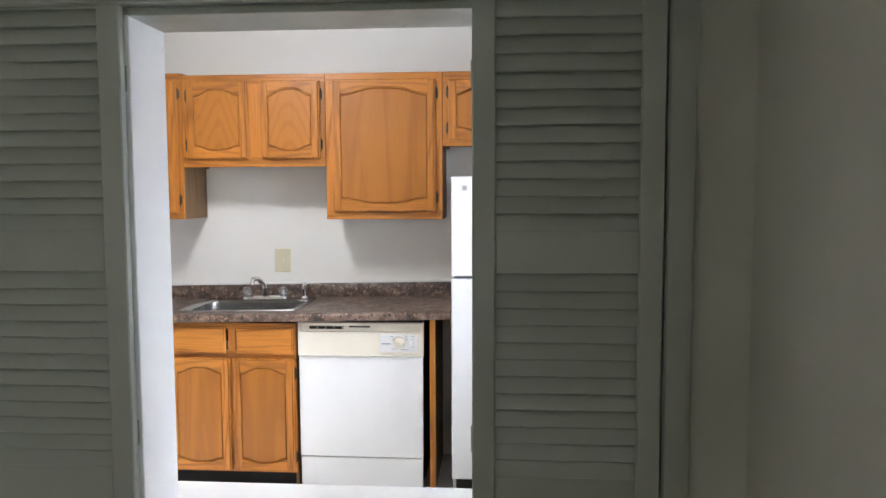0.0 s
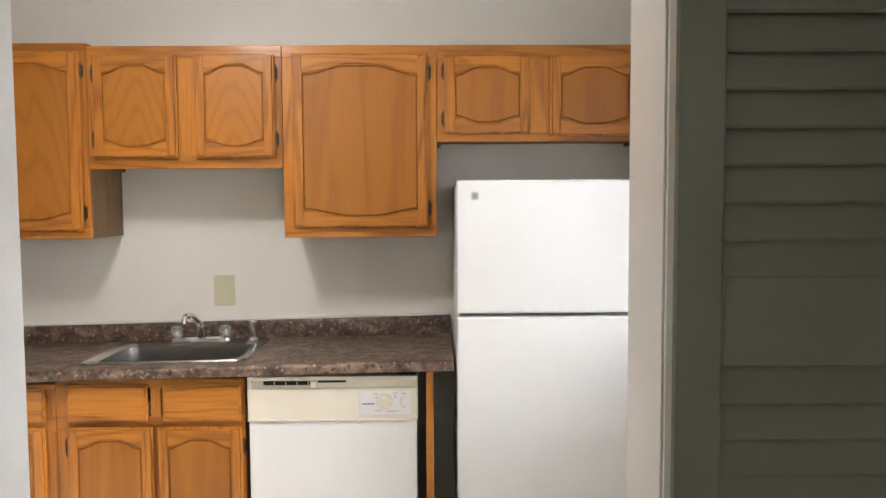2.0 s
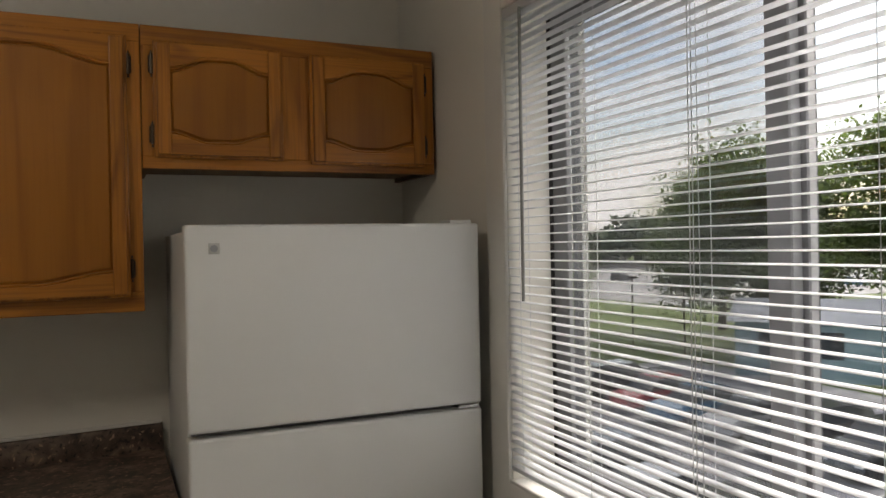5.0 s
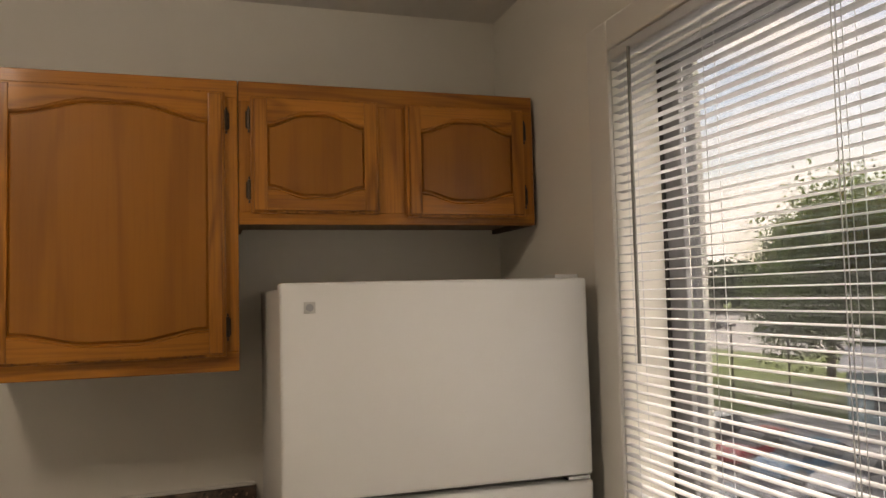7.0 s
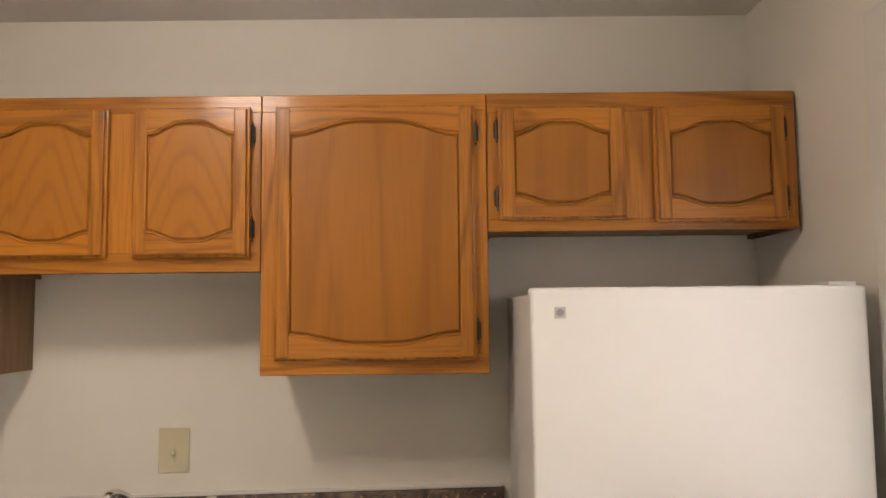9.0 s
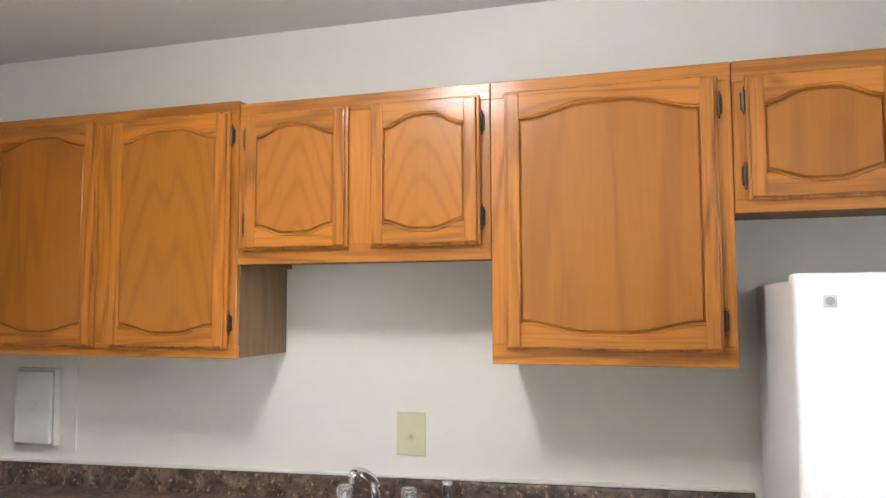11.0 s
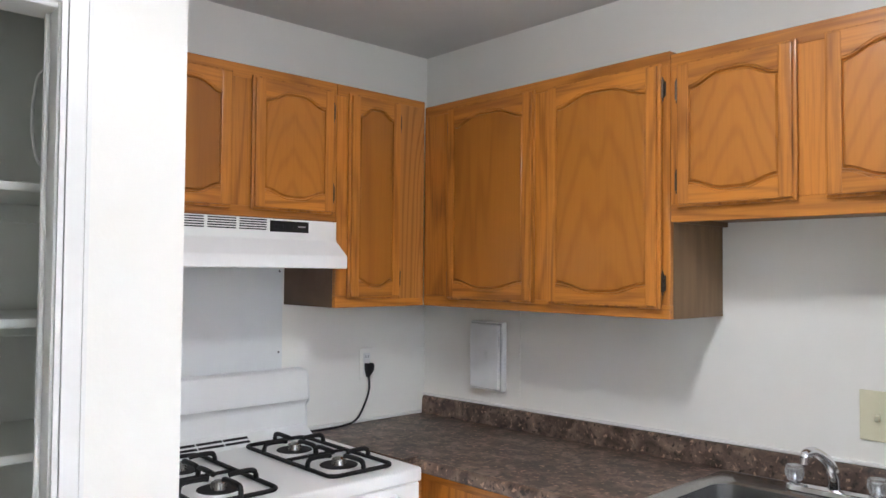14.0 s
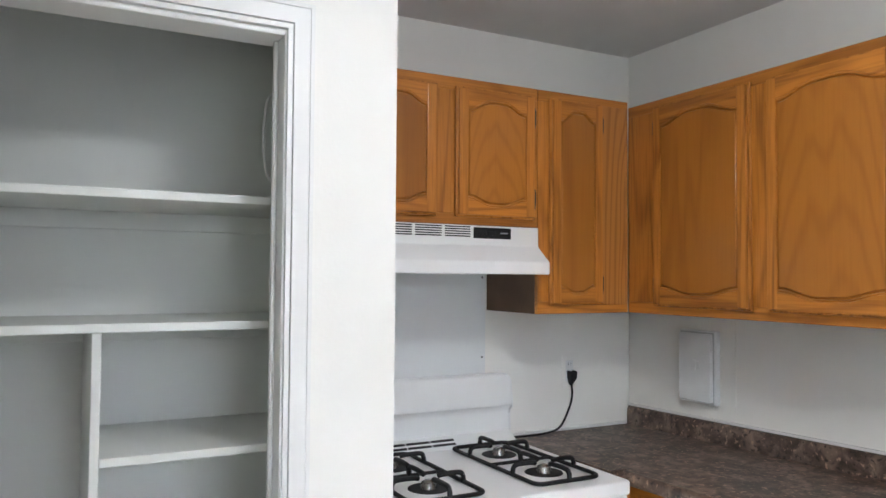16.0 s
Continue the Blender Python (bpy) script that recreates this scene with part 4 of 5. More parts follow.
# ---- refrigerator ----
def refrigerator():
    f = thing("refrigerator", "white top-freezer refrigerator with pebbled doors", "refrigerator")
    x0, x1, y, zt, zm = -0.020, 0.719, 3.528, 1.588, 1.108
    part("cabinet_body", boxes((x0 + 0.004, x1 - 0.004, y + 0.068, 4.165, 0.03, zt - 0.012), bev=0.006, seg=2), FRIDGE, f)
    part("door_gasket", boxes((x0 + 0.012, x1 - 0.012, y + 0.056, y + 0.068, 0.13, zt - 0.012)), GREYP, f, "grey door gasket")
    part("freezer_door", boxes((x0, x1, y, y + 0.056, zm + 0.006, zt), bev=0.009, seg=3), FRIDGE, f, smooth=True)
    part("fridge_door", boxes((x0, x1, y, y + 0.056, 0.12, zm - 0.008), bev=0.009, seg=3), FRIDGE, f, smooth=True)
    part("toe_grille", boxes((x0 + 0.02, x1 - 0.02, y + 0.03, y + 0.06, 0.02, 0.115)), BLACK, f)
    part("hinge_cover", boxes((x1 - 0.075, x1 - 0.012, y + 0.018, y + 0.085, zt - 0.010, zt + 0.009), bev=0.004, seg=2), FRIDGE, f)
    part("middle_hinge", boxes((x1 - 0.065, x1 - 0.006, y + 0.004, y + 0.06, zm - 0.006, zm + 0.004), bev=0.001), STEEL, f, "bare steel middle hinge")
    bg = part("badge", boxes((x0 + 0.052, x0 + 0.077, y - 0.0015, y + 0.001, zt - 0.067, zt - 0.042), bev=0.0006), BADGE, f, "small square pale grey badge")
    part("badge_disc", add_cyl(bmesh.new(), (x0 + 0.0645, y - 0.0012, zt - 0.0545), (x0 + 0.0645, y - 0.0024, zt - 0.0545), 0.0085, seg=18), GREYP, bg)
    for dx in (0.08, 0.65):
        part("foot", add_cyl(bmesh.new(), (x0 + dx, y + 0.1, 0.0), (x0 + dx, y + 0.1, 0.035), 0.018, seg=12), BLACK, f)
        part("foot", add_cyl(bmesh.new(), (x0 + dx, 4.1, 0.0), (x0 + dx, 4.1, 0.035), 0.018, seg=12), BLACK, f)


refrigerator()


# ---- gas range ----
RY0, RY1, RXB, RXF, RZ = 2.772, 3.552, -2.868, -2.145, 0.884


def gas_range():
    r = thing("gas_range", "white enamel gas range with black double grates", "stove")
    part("body", boxes((RXB + 0.01, RXF - 0.03, RY0 + 0.004, RY1 - 0.004, 0.02, RZ - 0.045)), ENAMEL, r)
    part("cooktop", boxes((RXB + 0.05, RXF, RY0, RY1, RZ - 0.045, RZ), bev=0.010, seg=3), ENAMEL, r, smooth=True)
    part("front_panel", boxes((RXF - 0.03, RXF - 0.006, RY0 + 0.006, RY1 - 0.006, RZ - 0.13, RZ - 0.046), bev=0.004), ENAMEL, r)
    od = part("oven_door", boxes((RXF - 0.03, RXF - 0.002, RY0 + 0.01, RY1 - 0.01, 0.25, RZ - 0.14), bev=0.008, seg=2), ENAMEL, r)
    part("door_handle", add_tube(bmesh.new(), [(RXF + 0.0, RY0 + 0.08, RZ - 0.19), (RXF + 0.04, RY0 + 0.09, RZ - 0.19), (RXF + 0.04, RY1 - 0.09, RZ - 0.19), (RXF + 0.0, RY1 - 0.08, RZ - 0.19)], 0.011, 10), ENAMEL, od, smooth=True)
    part("drawer", boxes((RXF - 0.03, RXF - 0.004, RY0 + 0.01, RY1 - 0.01, 0.05, 0.24), bev=0.008, seg=2), ENAMEL, r)
    for i in range(5):
        yy = RY0 + 0.11 + i * 0.14
        k = part("knob", add_cyl(bmesh.new(), (RXF - 0.007, yy, RZ - 0.088), (RXF + 0.018, yy, RZ - 0.088), 0.021, 0.018, 18), WPLAST, r, "white burner knob", True)
    # backguard: sloped shelf, swelling upper box
    o = [(RXB + 0.002, RZ - 0.04), (RXB + 0.062, RZ - 0.04), (RXB + 0.060, RZ + 0.020), (RXB + 0.052, RZ + 0.100), (RXB + 0.058, RZ + 0.118), (RXB + 0.072, RZ + 0.130), (RXB + 0.074, RZ + 0.145),
         (RXB + 0.060, RZ + 0.225), (RXB + 0.050, RZ + 0.240), (RXB + 0.034, RZ + 0.245), (RXB + 0.002, RZ + 0.245)]
    part("backguard", prism(bmesh.new(), o, 1, RY0 + 0.004, RY1 - 0.010), ENAMEL, r, smooth=True)
    bc = part("backguard_cap", prism(bmesh.new(), [(RXB + 0.004 + (u - RXB) * 0.97, v - 0.004) for u, v in o], 1, RY1 - 0.010, RY1 - 0.004), ENAMEL, r)
    # sloped vent ledge in front of the backguard
    a, b = Vector((RXB + 0.118, RZ)), Vector((RXB + 0.058, RZ + 0.036))
    up = Vector((0.036, 0.060)).normalized()
    part("vent_ledge", prism(bmesh.new(), [(RXB + 0.056, RZ - 0.002), (a.x, RZ - 0.002), tuple(a), tuple(b), (RXB + 0.056, b.y)], 1, RY0 + 0.006, RY1 - 0.012), ENAMEL, r)
    for t0, t1 in ((0.26, 0.42), (0.56, 0.72)):
        for i in range(3):
            p0, p1 = a.lerp(b, t0), a.lerp(b, t1)
            o = [tuple(p0 - up * 0.002), tuple(p1 - up * 0.002), tuple(p1 + up * 0.0008), tuple(p0 + up * 0.0008)]
            part("vent_slot", prism(bmesh.new(), o, 1, RY0 + 0.225 + i * 0.098, RY0 + 0.318 + i * 0.098), BLACK, r, "black vent slot")
    for side, yc in ((0, RY0 + 0.185), (1, RY1 - 0.185)):
        gx0, gx1, hw = RXB + 0.130, RXF - 0.062, 0.118
        bm = bmesh.new()
        ring = rrect(gx0, gx1, yc - hw, yc + hw, 0.03, 4)
        pts = [(x, y, RZ + 0.007) for x, y in ring]
        add_tube(bm, pts + [pts[0]], 0.0068, 8)
        g = part("grate", bm, IRON, r, "black cast grate over two burners", True)
        xm = (gx0 + gx1) / 2
        add = bmesh.new()
        add_tube(add, [(xm, yc - hw, RZ + 0.007), (xm, yc + hw, RZ + 0.007)], 0.0055, 8)
        part("grate_bar", add, IRON, g, smooth=True)
        for cx in ((gx0 + xm) / 2, (gx1 + xm) / 2):
            for k in range(4):
                a = radians(90 * k)
                dx, dy = math.cos(a), math.sin(a)
                ext = (gx1 - gx0) / 4 if k % 2 == 0 else hw
                pp = [(cx + dx * ext, yc + dy * ext, RZ + 0.007), (cx + dx * (ext - 0.004), yc + dy * (ext - 0.004), RZ + 0.028), (cx + dx * (ext - 0.02), yc + dy * (ext - 0.02), RZ + 0.036), (cx + dx * 0.05, yc + dy * 0.05, RZ + 0.036), (cx + dx * 0.032, yc + dy * 0.032, RZ + 0.033)]
                part("grate_finger", add_tube(bmesh.new(), curve_pts(pp, 4), 0.0078, 8), IRON, g, smooth=True)
            b = part("burner", add_cyl(bmesh.new(), (cx, yc, RZ - 0.001), (cx, yc, RZ + 0.0015), 0.062, 0.060, 28), BLACK, r, "black burner bowl")
            part("burner_head", add_cyl(bmesh.new(), (cx, yc, RZ), (cx, yc, RZ + 0.020), 0.025, 0.021, 22), STEEL, b, "aluminium burner head", True)
            part("burner_cap", add_cyl(bmesh.new(), (cx, yc, RZ + 0.020), (cx, yc, RZ + 0.026), 0.017, 0.010, 20), STEEL, b, smooth=True)


gas_range()


def range_hood():
    h = thing("range_hood", "white under-cabinet range hood with slotted vents", "range hood")
    y0, y1, xb = 2.754, 3.482, XL + 0.003
    xf, xl = UXF + 0.006, UXF + 0.075
    o = [(xb, 1.513), (xb, 1.674), (xf - 0.001, 1.674), (xf, 1.672), (xf, 1.612), (xf + 0.006, 1.603), (xl - 0.004, 1.556), (xl, 1.550), (xl, 1.514), (xl - 0.003, 1.511), (xl - 0.02, 1.511), (xl - 0.022, 1.53), (xb + 0.02, 1.53), (xb + 0.018, 1.513)]
    part("shell", prism(bmesh.new(), o, 1, y0, y1), ENAMEL, h, smooth=True)
    for i in range(3):
        a = 2.895 + 0.0 + i * 0.108
        for k in range(5):
            part("vent_slot", boxes((xf - 0.002, xf + 0.0008, a, a + 0.096, 1.635 + k * 0.0078, 1.639 + k * 0.0078)), BLACK, h, "black vent slot")
    p = part("switch_panel", boxes((xf - 0.001, xf + 0.002, 3.220, 3.368, 1.631, 1.672 - 0.004), bev=0.001), BLACK, h, "black switch panel")
    for a in (3.238, 3.275):
        part("rocker", boxes((xf + 0.002, xf + 0.006, a, a + 0.03, 1.642, 1.656), bev=0.001), BLACK, p)
    part("print_mark", boxes((xf + 0.002, xf + 0.0026, 3.325, 3.355, 1.648, 1.653)), GREYP, p)


range_hood()
shield = thing("splash_sheet", "thin white painted metal sheet behind the range", "splash sheet")
part("sheet", boxes((XL + 0.0005, XL + 0.003, 2.756, 3.480, 0.93, 1.512)), mat("sheet_paint", (0.77, 0.785, 0.775), 0.35, second=(0.74, 0.755, 0.75), scale=3, rough_var=0.08), shield)
for yy, zz in ((3.465, 1.19), (3.465, 1.50), (2.79, 1.19)):
    part("screw", add_cyl(bmesh.new(), (XL + 0.003, yy, zz), (XL + 0.005, yy, zz), 0.004, seg=10), BLACK, shield, "dark screw head")


# ---- outlets, switch, cover box, cord ----
CTL = CT - 0.033


def outlet():
    o = thing("wall_outlet", "white duplex outlet on the wall by the range", "outlet")
    x = XL
    y0, y1, z0, z1 = 3.850, 3.922, 1.048, 1.180
    part("plate", boxes((x, x + 0.005, y0, y1, z0, z1), bev=0.002), WALL, o, "painted-over cover plate")
    f = part("receptacle", boxes((x + 0.005, x + 0.008, y0 + 0.018, y1 - 0.018, z0 + 0.022, z1 - 0.022), bev=0.001), WPLAST, o)
    for dy in (-0.006, 0.006):
        part("slot", boxes((x + 0.008, x + 0.0085, 3.886 + dy - 0.001, 3.886 + dy + 0.001, 1.138, 1.148)), BLACK, f)
    c = thing("power_cord", "black power cord plugged in and lying on the worktop", "cord")
    bm = bmesh.new()
    loft(bm, [[(x + 0.010 + u, 3.886 + v, z) for u, v in rrect(-0.004 * k, 0.034 * k, -0.015 * k, 0.015 * k, 0.006 * k, 3)] for z, k in ((1.118, 0.85), (1.112, 1.0), (1.088, 0.95), (1.068, 0.55), (1.058, 0.35))])
    bm.faces.ensure_lookup_table()
    part("plug", bm, BLACK, c, smooth=True)
    pts = curve_pts([(x + 0.018, 3.886, 1.075), (x + 0.022, 3.889, 1.02), (x + 0.026, 3.870, 0.965), (x + 0.035, 3.815, CTL + 0.020), (x + 0.05, 3.73, CTL + 0.006), (x + 0.06, 3.64, CTL + 0.006), (x + 0.055, 3.574, CTL + 0.006)], 8)
    part("cable", add_tube(bmesh.new(), pts, 0.0042, 8), BLACK, c, smooth=True)


outlet()
sw = thing("light_switch", "ivory toggle switch plate above the sink", "switch")
part("plate", boxes((-1.083, -0.988, YB - 0.006, YB, 1.056, 1.192), bev=0.003, seg=2), IVORY, sw)
tg = part("toggle_slot", boxes((-1.041, -1.030, YB - 0.008, YB - 0.005, 1.112, 1.137)), IVORY, sw)
part("toggle", boxes((-1.041, -1.030, YB - 0.022, YB - 0.007, 1.112, 1.128), bev=0.002), IVORY, tg)
for zz in (1.088, 1.160):
    part("screw", add_cyl(bmesh.new(), (-1.0355, YB - 0.006, zz), (-1.0355, YB - 0.0075, zz), 0.003, seg=8), IVORY, sw)
structure("trim_wall_scar", boxes((-0.02, 0.47, YB - 0.002, YB, 1.696, 1.701), (0.10, 0.108, YB - 0.004, YB - 0.002, 1.712, 1.720), (0.33, 0.338, YB - 0.004, YB - 0.002, 1.715, 1.723)), WALL, "painted-over ridge and plugs in the wall above the refrigerator", "trim")
cb = thing("wall_cover_box", "white rectangular cover box on a painted-over plate", "cover box")
part("back_plate", boxes((-2.632, -2.318, YB - 0.0035, YB, 1.004, 1.350)), WALL, cb)
part("box", boxes((-2.567, -2.388, YB - 0.030, YB - 0.0035, 1.022, 1.302), bev=0.005, seg=3), WPLAST, cb, smooth=True)
# grey border stands in for the shade line round the lid
part("lid_shade_line", boxes((-2.561, -2.394, YB - 0.0315, YB - 0.0295, 1.028, 1.296)), BADGE, cb)
part("lid", boxes((-2.556, -2.399, YB - 0.046, YB - 0.0310, 1.033, 1.291), bev=0.004, seg=2), WPLAST, cb, smooth=True)
part("tab", boxes((-2.482, -2.470, YB - 0.050, YB - 0.046, 1.150, 1.190), bev=0.001), WPLAST, cb)
part("tab", boxes((-2.470, -2.452, YB - 0.049, YB - 0.046, 1.158, 1.185), bev=0.001), WPLAST, cb)


# ---- pantry shelves ----
PXB, PY0, PY1 = -2.74, 1.32, CYE - 0.12
SH = mat("shelf_gloss_paint", (0.74, 0.74, 0.70), 0.45, second=(0.70, 0.70, 0.655), scale=2.5, lo=0.2, hi=0.8, bump=0.14, bump_scale=35)
XS = -2.30
structure("wall_pantry_back", boxes((XL, PXB, PY0, PY1, 0, HC)), SH, "white painted board wall at the back of the pantry")


def shelf(label, y0, y1, z, xs=XS):
    s = thing("pantry_shelf", label, "shelf", "pantry shelves")
    part("board", boxes((PXB + 0.002, xs, y0, y1, z - 0.022, z), bev=0.003, seg=2), SH, s)
    part("cleat", boxes((PXB + 0.002, PXB + 0.020, y0 + 0.002, y1 - 0.002, z - 0.075, z - 0.0225), bev=0.002), SH, s)
    part("end_cleat", boxes((PXB + 0.022, xs - 0.03, y1 - 0.019, y1 - 0.001, z - 0.075, z - 0.0225), bev=0.002), SH, s)


shelf("white painted upper pantry shelf", PY0 + 0.001, PY1 - 0.001, 1.706)
shelf("white painted middle pantry shelf over a divider", PY0 + 0.001, PY1 - 0.001, 1.385)
shelf("short white painted pantry shelf beside the divider", 2.077, PY1 - 0.001, 1.070)
shelf("low white painted pantry shelf", 2.077, PY1 - 0.001, 0.72)
dv = thing("pantry_divider", "white painted upright divider under the pantry shelf", "divider")
part("board", boxes((PXB + 0.002, XS, 2.055, 2.076, 0.0, 1.362), bev=0.003, seg=2), SH, dv)
wc = thing("wire_loop", "thin white wire loop hanging in the pantry", "wire")
part("wire", add_tube(bmesh.new(), curve_pts([(-2.29, 2.53, 2.00), (-2.30, 2.467, 1.972), (-2.30, 2.452, 1.915), (-2.30, 2.449, 1.858), (-2.30, 2.453, 1.80), (-2.30, 2.470, 1.749), (-2.29, 2.53, 1.71)], 8), 0.004, 6), WPLAST, wc, smooth=True)


# ---- outside: lot, lawn, trees, cars ----
GZ = -6.0
ASPH = mat("asphalt", (0.17, 0.17, 0.18), 0.9, second=(0.14, 0.14, 0.15), scale=0.6, bump=0.3, bump_scale=20)
GRASS = mat("lawn", (0.12, 0.165, 0.030), 0.9, second=(0.085, 0.125, 0.024), scale=0.35, bump=0.5, bump_scale=8)
PAINTL = mat("lot_paint", (0.55, 0.55, 0.52), 0.8, second=(0.40, 0.40, 0.38), scale=3)
CONC = mat("concrete", (0.36, 0.35, 0.33), 0.85, second=(0.28, 0.27, 0.26), scale=1.2)
BARK = mat("bark", (0.10, 0.07, 0.05), 0.9, second=(0.06, 0.045, 0.035), scale=6, bump=0.5, bump_scale=20)
LEAF = mat("leaves", (0.085, 0.125, 0.032), 0.6, second=(0.045, 0.072, 0.020), scale=0.9, rand=0.12)
FARLEAF = mat("far_leaves", (0.070, 0.100, 0.045), 0.8, second=(0.045, 0.070, 0.032), scale=0.12)
leafy(LEAF, 0.45)
ROOF = mat("shingle_roof", (0.16, 0.15, 0.15), 0.9, second=(0.12, 0.115, 0.115), scale=2)
SIDING = mat("siding", (0.55, 0.54, 0.50), 0.8, second=(0.50, 0.49, 0.45), scale=1)
TEALW = mat("teal_siding", (0.20, 0.29, 0.31), 0.7, second=(0.17, 0.25, 0.27), scale=1)
PALER = mat("pale_roof", (0.36, 0.37, 0.39), 0.7, second=(0.31, 0.32, 0.34), scale=1)
TYRE = mat("tyre_rubber", (0.02, 0.02, 0.02), 0.8, second=(0.03, 0.03, 0.03), scale=20)
CARGLASS = mat("car_glass", (0.02, 0.025, 0.03), 0.08, second=(0.03, 0.035, 0.04), scale=2)

structure("ground", boxes((-60, 900, -600, 900, GZ - 0.3, GZ)), GRASS, "wide green lawn reaching the horizon", "ground")
structure("road_lot", boxes((4, 31, -40, 37.0, GZ + 0.0, GZ + 0.03)), ASPH, "grey asphalt parking lot below the window", "road")
structure("road_far", boxes((60, 190, 70, 230, GZ, GZ + 0.03)), CONC, "pale far parking lot and road", "road")
structure("pavement", boxes((4, 31, 37.0, 38.5, GZ, GZ + 0.15), (31, 32.5, -40, 38.5, GZ, GZ + 0.15)), CONC, "concrete kerb and path along the lot", "pavement")
for i in range(14):
    structure("trim_bay_line", boxes((20.0, 25.2, -6 + i * 2.8, -5.88 + i * 2.8, GZ + 0.03, GZ + 0.034)), PAINTL, "white painted bay line", "marking")


def car(colour_name, colour, label, m, kind_="sedan"):
    c = thing("parked_car", label, "car", "cars in the lot", at=m)
    paint = mat("car_paint_" + colour_name, colour, 0.25, 0.2, second=tuple(v * 0.85 for v in colour), scale=2, coat=0.6)
    L, W = 4.5, 0.88
    tall = 0.18 if kind_ == "suv" else 0.0
    low = [(-2.25, 0.30), (-2.22, 0.62), (-2.05, 0.80 + tall), (-1.25, 0.92 + tall), (1.55, 0.95 + tall), (2.18, 0.90 + tall), (2.25, 0.55), (2.22, 0.30)]
    bm = prism(bmesh.new(), low, 1, -W, W)
    bmesh.ops.bevel(bm, geom=bm.edges[:], offset=0.07, segments=2, affect="EDGES")
    part("body", bm, paint, c, smooth=True)
    cab = [(-1.25, 0.90 + tall), (-0.55, 1.40 + tall), (0.85, 1.42 + tall), (1.65, 0.93 + tall)] if kind_ != "suv" else [(-1.15, 0.90 + tall), (-0.6, 1.46 + tall), (1.75, 1.48 + tall), (2.1, 0.95 + tall)]
    bm = bmesh.new()
    lo_ = [bm.verts.new((x, s * (W - 0.06 if z < 1.2 else W - 0.2), z)) for s in (-1, 1) for x, z in cab]
    n = 4
    bm.faces.new(lo_[:4])
    bm.faces.new(lo_[7:3:-1])
    for i in range(4):
        bm.faces.new((lo_[i], lo_[(i + 1) % 4], lo_[4 + (i + 1) % 4], lo_[4 + i]))
    part("cabin_glass", bm, CARGLASS, c, "dark window glass")
    zt = max(z for _, z in cab)
    part("roof", boxes((cab[1][0] + 0.05, cab[2][0] - 0.02, -W + 0.2, W - 0.2, zt - 0.02, zt + 0.03), bev=0.02, seg=2), paint, c)
    for x in (-1.4, 1.4):
        for s in (-1, 1):
            w = part("wheel", add_cyl(bmesh.new(), (x, s * (W - 0.2), 0.32), (x, s * (W + 0.01), 0.32), 0.32, seg=20), TYRE, c, "black tyre")
            part("rim", add_cyl(bmesh.new(), (x, s * (W + 0.005), 0.32), (x, s * (W + 0.02), 0.32), 0.2, 0.18, 16), ALU, w)
    for s in (-1, 1):
        part("headlight", boxes((-2.27, -2.2, s * 0.62 - 0.16, s * 0.62 + 0.16, 0.60, 0.72), bev=0.02), WPLAST, c)
    return c


z0 = GZ + 0.03
red = car("red", (0.35, 0.02, 0.03), "dark red sedan parked in the lot", pose(22.6, 29.0, z0, 0, 0, 4))
blue = car("blue", (0.05, 0.16, 0.28), "blue sedan parked in the lot", pose(22.5, 26.2, z0))
silver = car("silver", (0.45, 0.46, 0.48), "silver sedan parked in the lot", pose(22.6, 23.4, z0, 0, 0, 2))
dark = car("charcoal", (0.03, 0.032, 0.036), "charcoal suv parked in the lot", pose(22.5, 20.6, z0), "suv")
white = car("white", (0.72, 0.72, 0.72), "white suv parked in the lot", pose(22.5, 9.4, z0, 0, 0, 181), "suv")
teal = car("teal", (0.06, 0.22, 0.26), "teal sedan parked in the lot", pose(22.5, 15.0, z0))
for src, x, y, r in ((dark, 22.5, 31.8, 180), (dark, 22.4, 17.8, 0), (blue, 22.6, 12.2, 0), (dark, 13.0, 20.5, 2), (silver, 13.0, 17.7, 180), (dark, 12.9, 14.9, 0), (blue, 13.0, 12.1, 180),
                     (dark, 13.0, 9.3, 0), (silver, 22.5, 6.6, 0), (silver, 13.0, 6.5, 0), (white, 82, 92, 90), (silver, 84, 100, 90), (dark, 90, 120, 90), (blue, 105, 82, 90), (white, 110, 96, 90)):
    copy_thing(src, pose(x, y, z0, 0, 0, r))


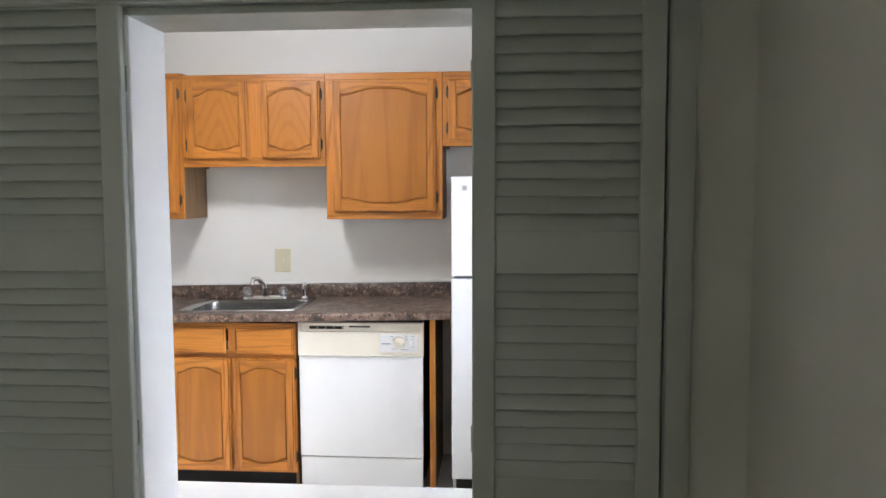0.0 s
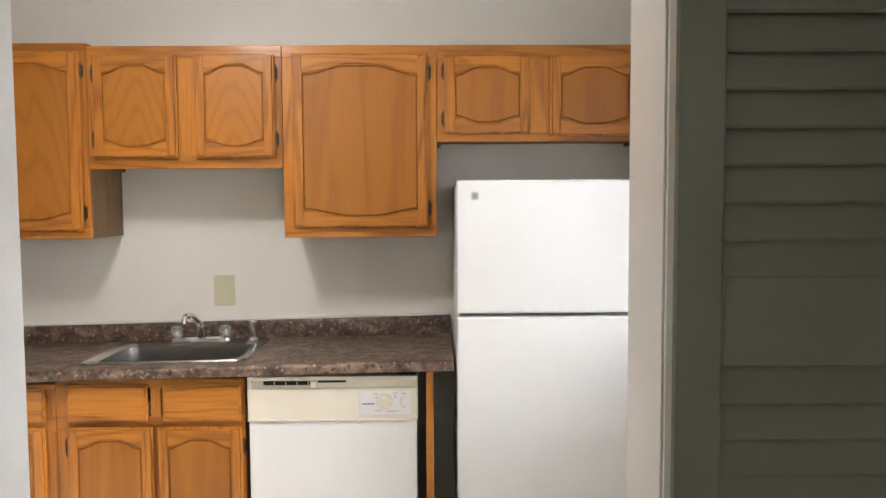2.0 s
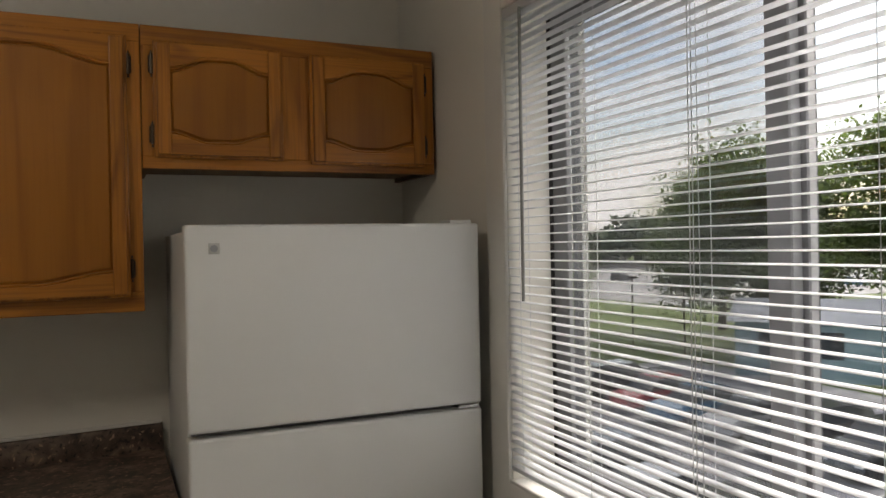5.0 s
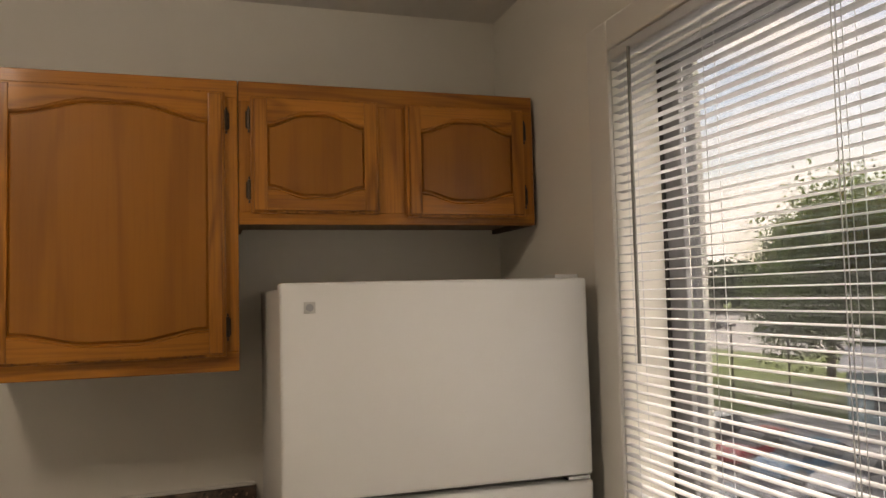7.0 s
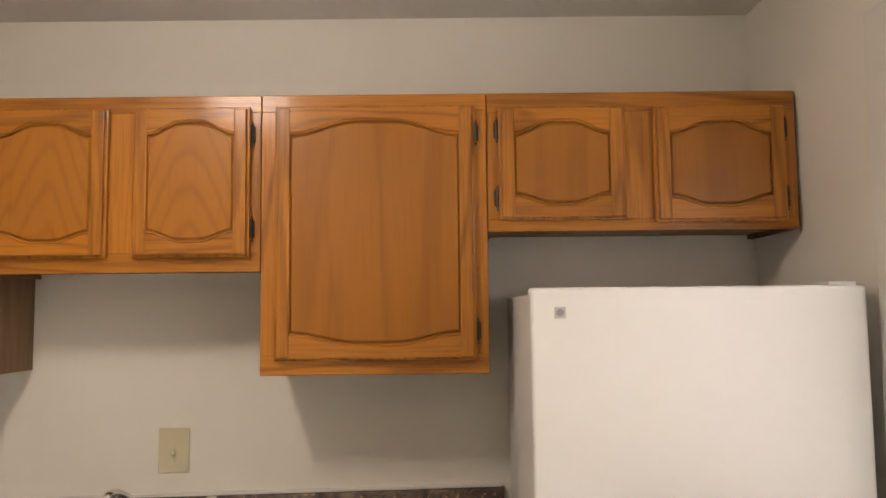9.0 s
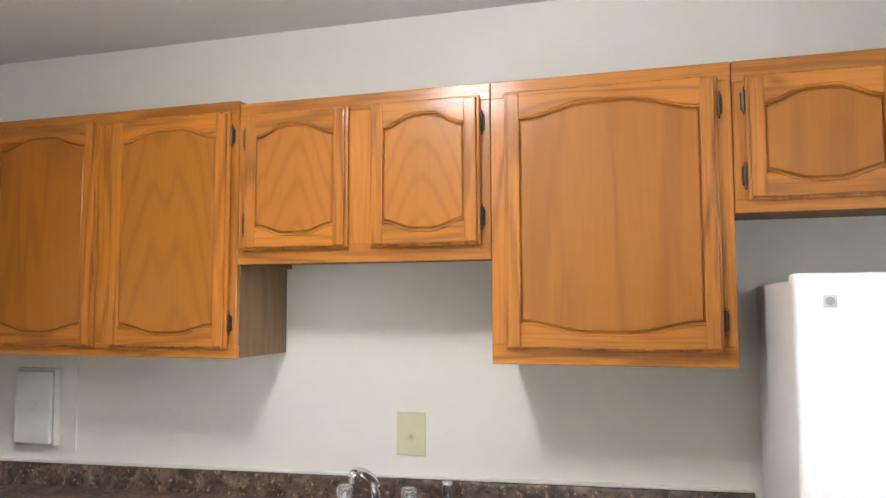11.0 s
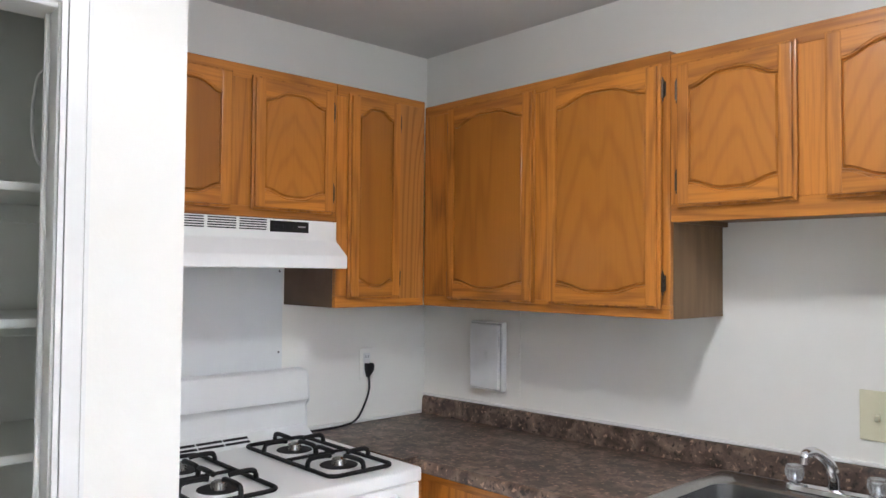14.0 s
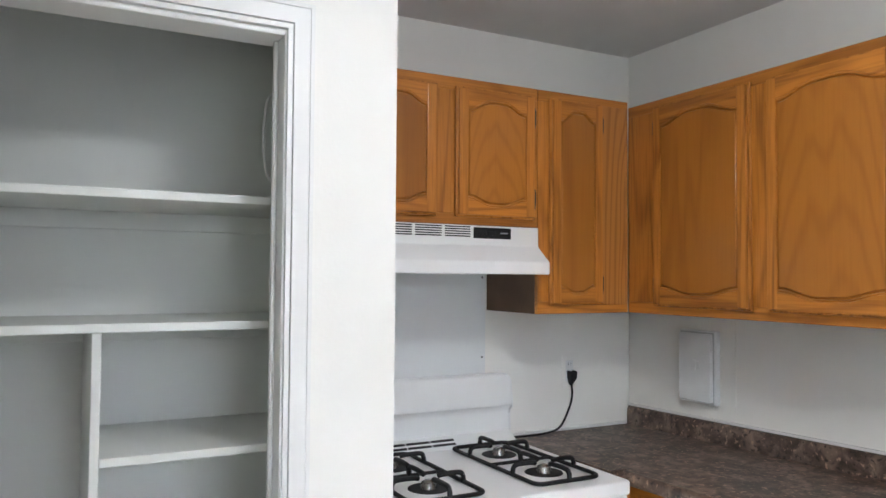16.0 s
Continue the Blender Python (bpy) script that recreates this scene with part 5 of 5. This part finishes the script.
def tree(x, y, h, spread, seed, label, leaf=LEAF, clumps=420, base=0.12):
    """Tapered trunk, forked limbs and a crown of many small leaf cards clustered round branch ends."""
    rnd = random.Random(seed)
    t = thing("tree", label, "tree", "trees beyond the lot", at=pose(x, y, GZ))
    bm = bmesh.new()
    trunk = [(rnd.uniform(-0.1, 0.1) * k, rnd.uniform(-0.1, 0.1) * k, h * 0.75 * k / 5) for k in range(6)]
    add_tube(bm, trunk, [0.028 * h * (1 - 0.15 * k) for k in range(6)], 10)
    part("trunk", bm, BARK, t, smooth=True)
    limbs = bmesh.new()
    tips = []
    for k in range(16):
        a, zz = rnd.uniform(0, 2 * math.pi), h * rnd.uniform(0.16, 0.62)
        ln = spread * rnd.uniform(0.55, 1.0) * (1.15 - 0.6 * (zz / h))
        e = Vector((math.cos(a) * ln, math.sin(a) * ln, zz + h * rnd.uniform(0.08, 0.3)))
        s = Vector((0, 0, zz))
        add_tube(limbs, curve_pts([s, s.lerp(e, 0.5) + Vector((0, 0, -0.05 * h)), e], 3), [0.010 * h * (1 - 0.12 * i) for i in range(7)], 6)
        tips += [s.lerp(e, f) for f in (0.55, 0.75, 0.9, 1.0)]
    tips += [Vector((rnd.uniform(-0.3, 0.3) * spread, rnd.uniform(-0.3, 0.3) * spread, h * rnd.uniform(0.72, 0.95))) for _ in range(16)]
    part("limbs", limbs, BARK, t, smooth=True)
    verts, faces = [], []
    for _ in range(clumps):
        c = rnd.choice(tips) + Vector((rnd.gauss(0, 0.17) * spread, rnd.gauss(0, 0.17) * spread, rnd.gauss(0, 0.07) * h))
        if c.z < base * h:
            continue
        for _ in range(46):
            p = c + Vector((rnd.gauss(0, 0.06), rnd.gauss(0, 0.06), rnd.gauss(0, 0.045))) * h * 0.9
            sz = rnd.uniform(0.09, 0.19) * h / 14
            q = Euler((rnd.uniform(-1, 1), rnd.uniform(-1, 1), rnd.uniform(0, 6.3))).to_matrix()
            i = len(verts)
            verts += [p + q @ Vector(v) * sz for v in ((-1.2, 0, 0), (0, -0.7, 0.15), (1.2, 0, 0), (0, 0.7, 0.15))]
            faces.append((i, i + 1, i + 2, i + 3))
    me = bpy.data.meshes.new("crown")
    me.from_pydata([tuple(v) for v in verts], [], faces)
    me.materials.append(leaf)
    o = new("crown", me)
    o.parent = t
    return t


tree(40.5, 40.0, 13.5, 6.0, 3, "large leafy green tree beyond the lot", clumps=760)
tree(51.0, 35.0, 16.5, 6.5, 5, "large leafy tree standing at the lot edge", clumps=760)
tree(51.0, 24.0, 16.5, 6.5, 8, "leafy green tree behind the parked cars", clumps=640)
tree(44.0, 11.0, 15.5, 6.5, 11, "broad green tree behind the lot", clumps=600)
tree(47.0, 50.0, 13.0, 6.0, 17, "rounded green tree on the lawn", clumps=520)
tree(38.0, 61.0, 7.5, 3.4, 13, "small pale green tree on the lawn", clumps=260)
tree(46.0, -2.0, 15.0, 6.5, 15, "green tree at the far end of the lot", clumps=480)


def far_woods():
    """A long belt of distant tree crowns with an uneven skyline."""
    rnd = random.Random(21)
    verts, faces = [], []
    for k in range(900):
        a = radians(rnd.uniform(-8, 88))
        d = rnd.uniform(230, 330)
        x, y = d * math.cos(a), d * math.sin(a)
        h = rnd.uniform(7, 12) + 3 * math.sin(a * 23) + 2 * math.sin(a * 57)
        for _ in range(26):
            p = Vector((x + rnd.gauss(0, 3.4), y + rnd.gauss(0, 3.4), GZ + max(0.5, min(h, h * rnd.betavariate(2.4, 1.3)))))
            q = Euler((rnd.uniform(-1, 1), rnd.uniform(-1, 1), rnd.uniform(0, 6.3))).to_matrix()
            i = len(verts)
            sz = rnd.uniform(1.0, 2.2)
            verts += [tuple(p + q @ Vector(v) * sz) for v in ((-1, 0, 0), (0, -0.8, 0.2), (1, 0, 0), (0, 0.8, 0.2))]
            faces.append((i, i + 1, i + 2, i + 3))
    me = bpy.data.meshes.new("far_woods")
    me.from_pydata(verts, [], faces)
    me.materials.append(FARLEAF)
    tagged(new("far_woods", me), "distant belt of dark green woods on the horizon", "woods", kind="stuff")


far_woods()


def house(x, y, w, d, h, rz, label, siding=SIDING, shingle=ROOF, rise=2.6):
    b = thing("house", label, "house", "far houses", at=pose(x, y, GZ, 0, 0, rz))
    part("wall", boxes((-w / 2, w / 2, -d / 2, d / 2, 0, h)), siding, b)
    part("roof", prism(bmesh.new(), [(-d / 2 - 0.5, h), (d / 2 + 0.5, h), (0, h + rise)], 0, -w / 2 - 0.4, w / 2 + 0.4), shingle, b)
    for i in range(5):
        for zz in (1.2, 4.0):
            if zz + 1.4 < h:
                part("window", boxes((-w / 2 + 1.2 + i * (w - 3) / 4, -w / 2 + 2.3 + i * (w - 3) / 4, -d / 2 - 0.06, -d / 2, zz, zz + 1.4)), CARGLASS, b)
                part("window", boxes((-w / 2 - 0.06, -w / 2, -d / 2 + 1 + i * (d - 3) / 4, -d / 2 + 2 + i * (d - 3) / 4, zz, zz + 1.4)), CARGLASS, b)


house(150, 215, 26, 12, 6, 20, "long pale house with a shingle roof far off")
house(200, 170, 30, 12, 6, -15, "long low pale building far off")
house(39.0, 29.5, 15, 8, 3.1, -52, "low teal sided building with a pale roof beyond the lot", TEALW, PALER, 1.0)
house(120, 20, 24, 12, 3.2, 80, "low pale building beyond the lot")
for x, y in ((31, 47), (34, 40), (33, 44)):
    p = thing("street_lamp", "slim dark lamp post on the lawn", "street lamp", "lamp posts", at=pose(x, y, GZ))
    part("pole", add_cyl(bmesh.new(), (0, 0, 0), (0, 0, 5.0), 0.07, 0.05, 10), BRONZE, p)
    part("lamp_head", boxes((-0.35, 0.35, -0.15, 0.15, 5.0, 5.15), bev=0.04), BRONZE, p)
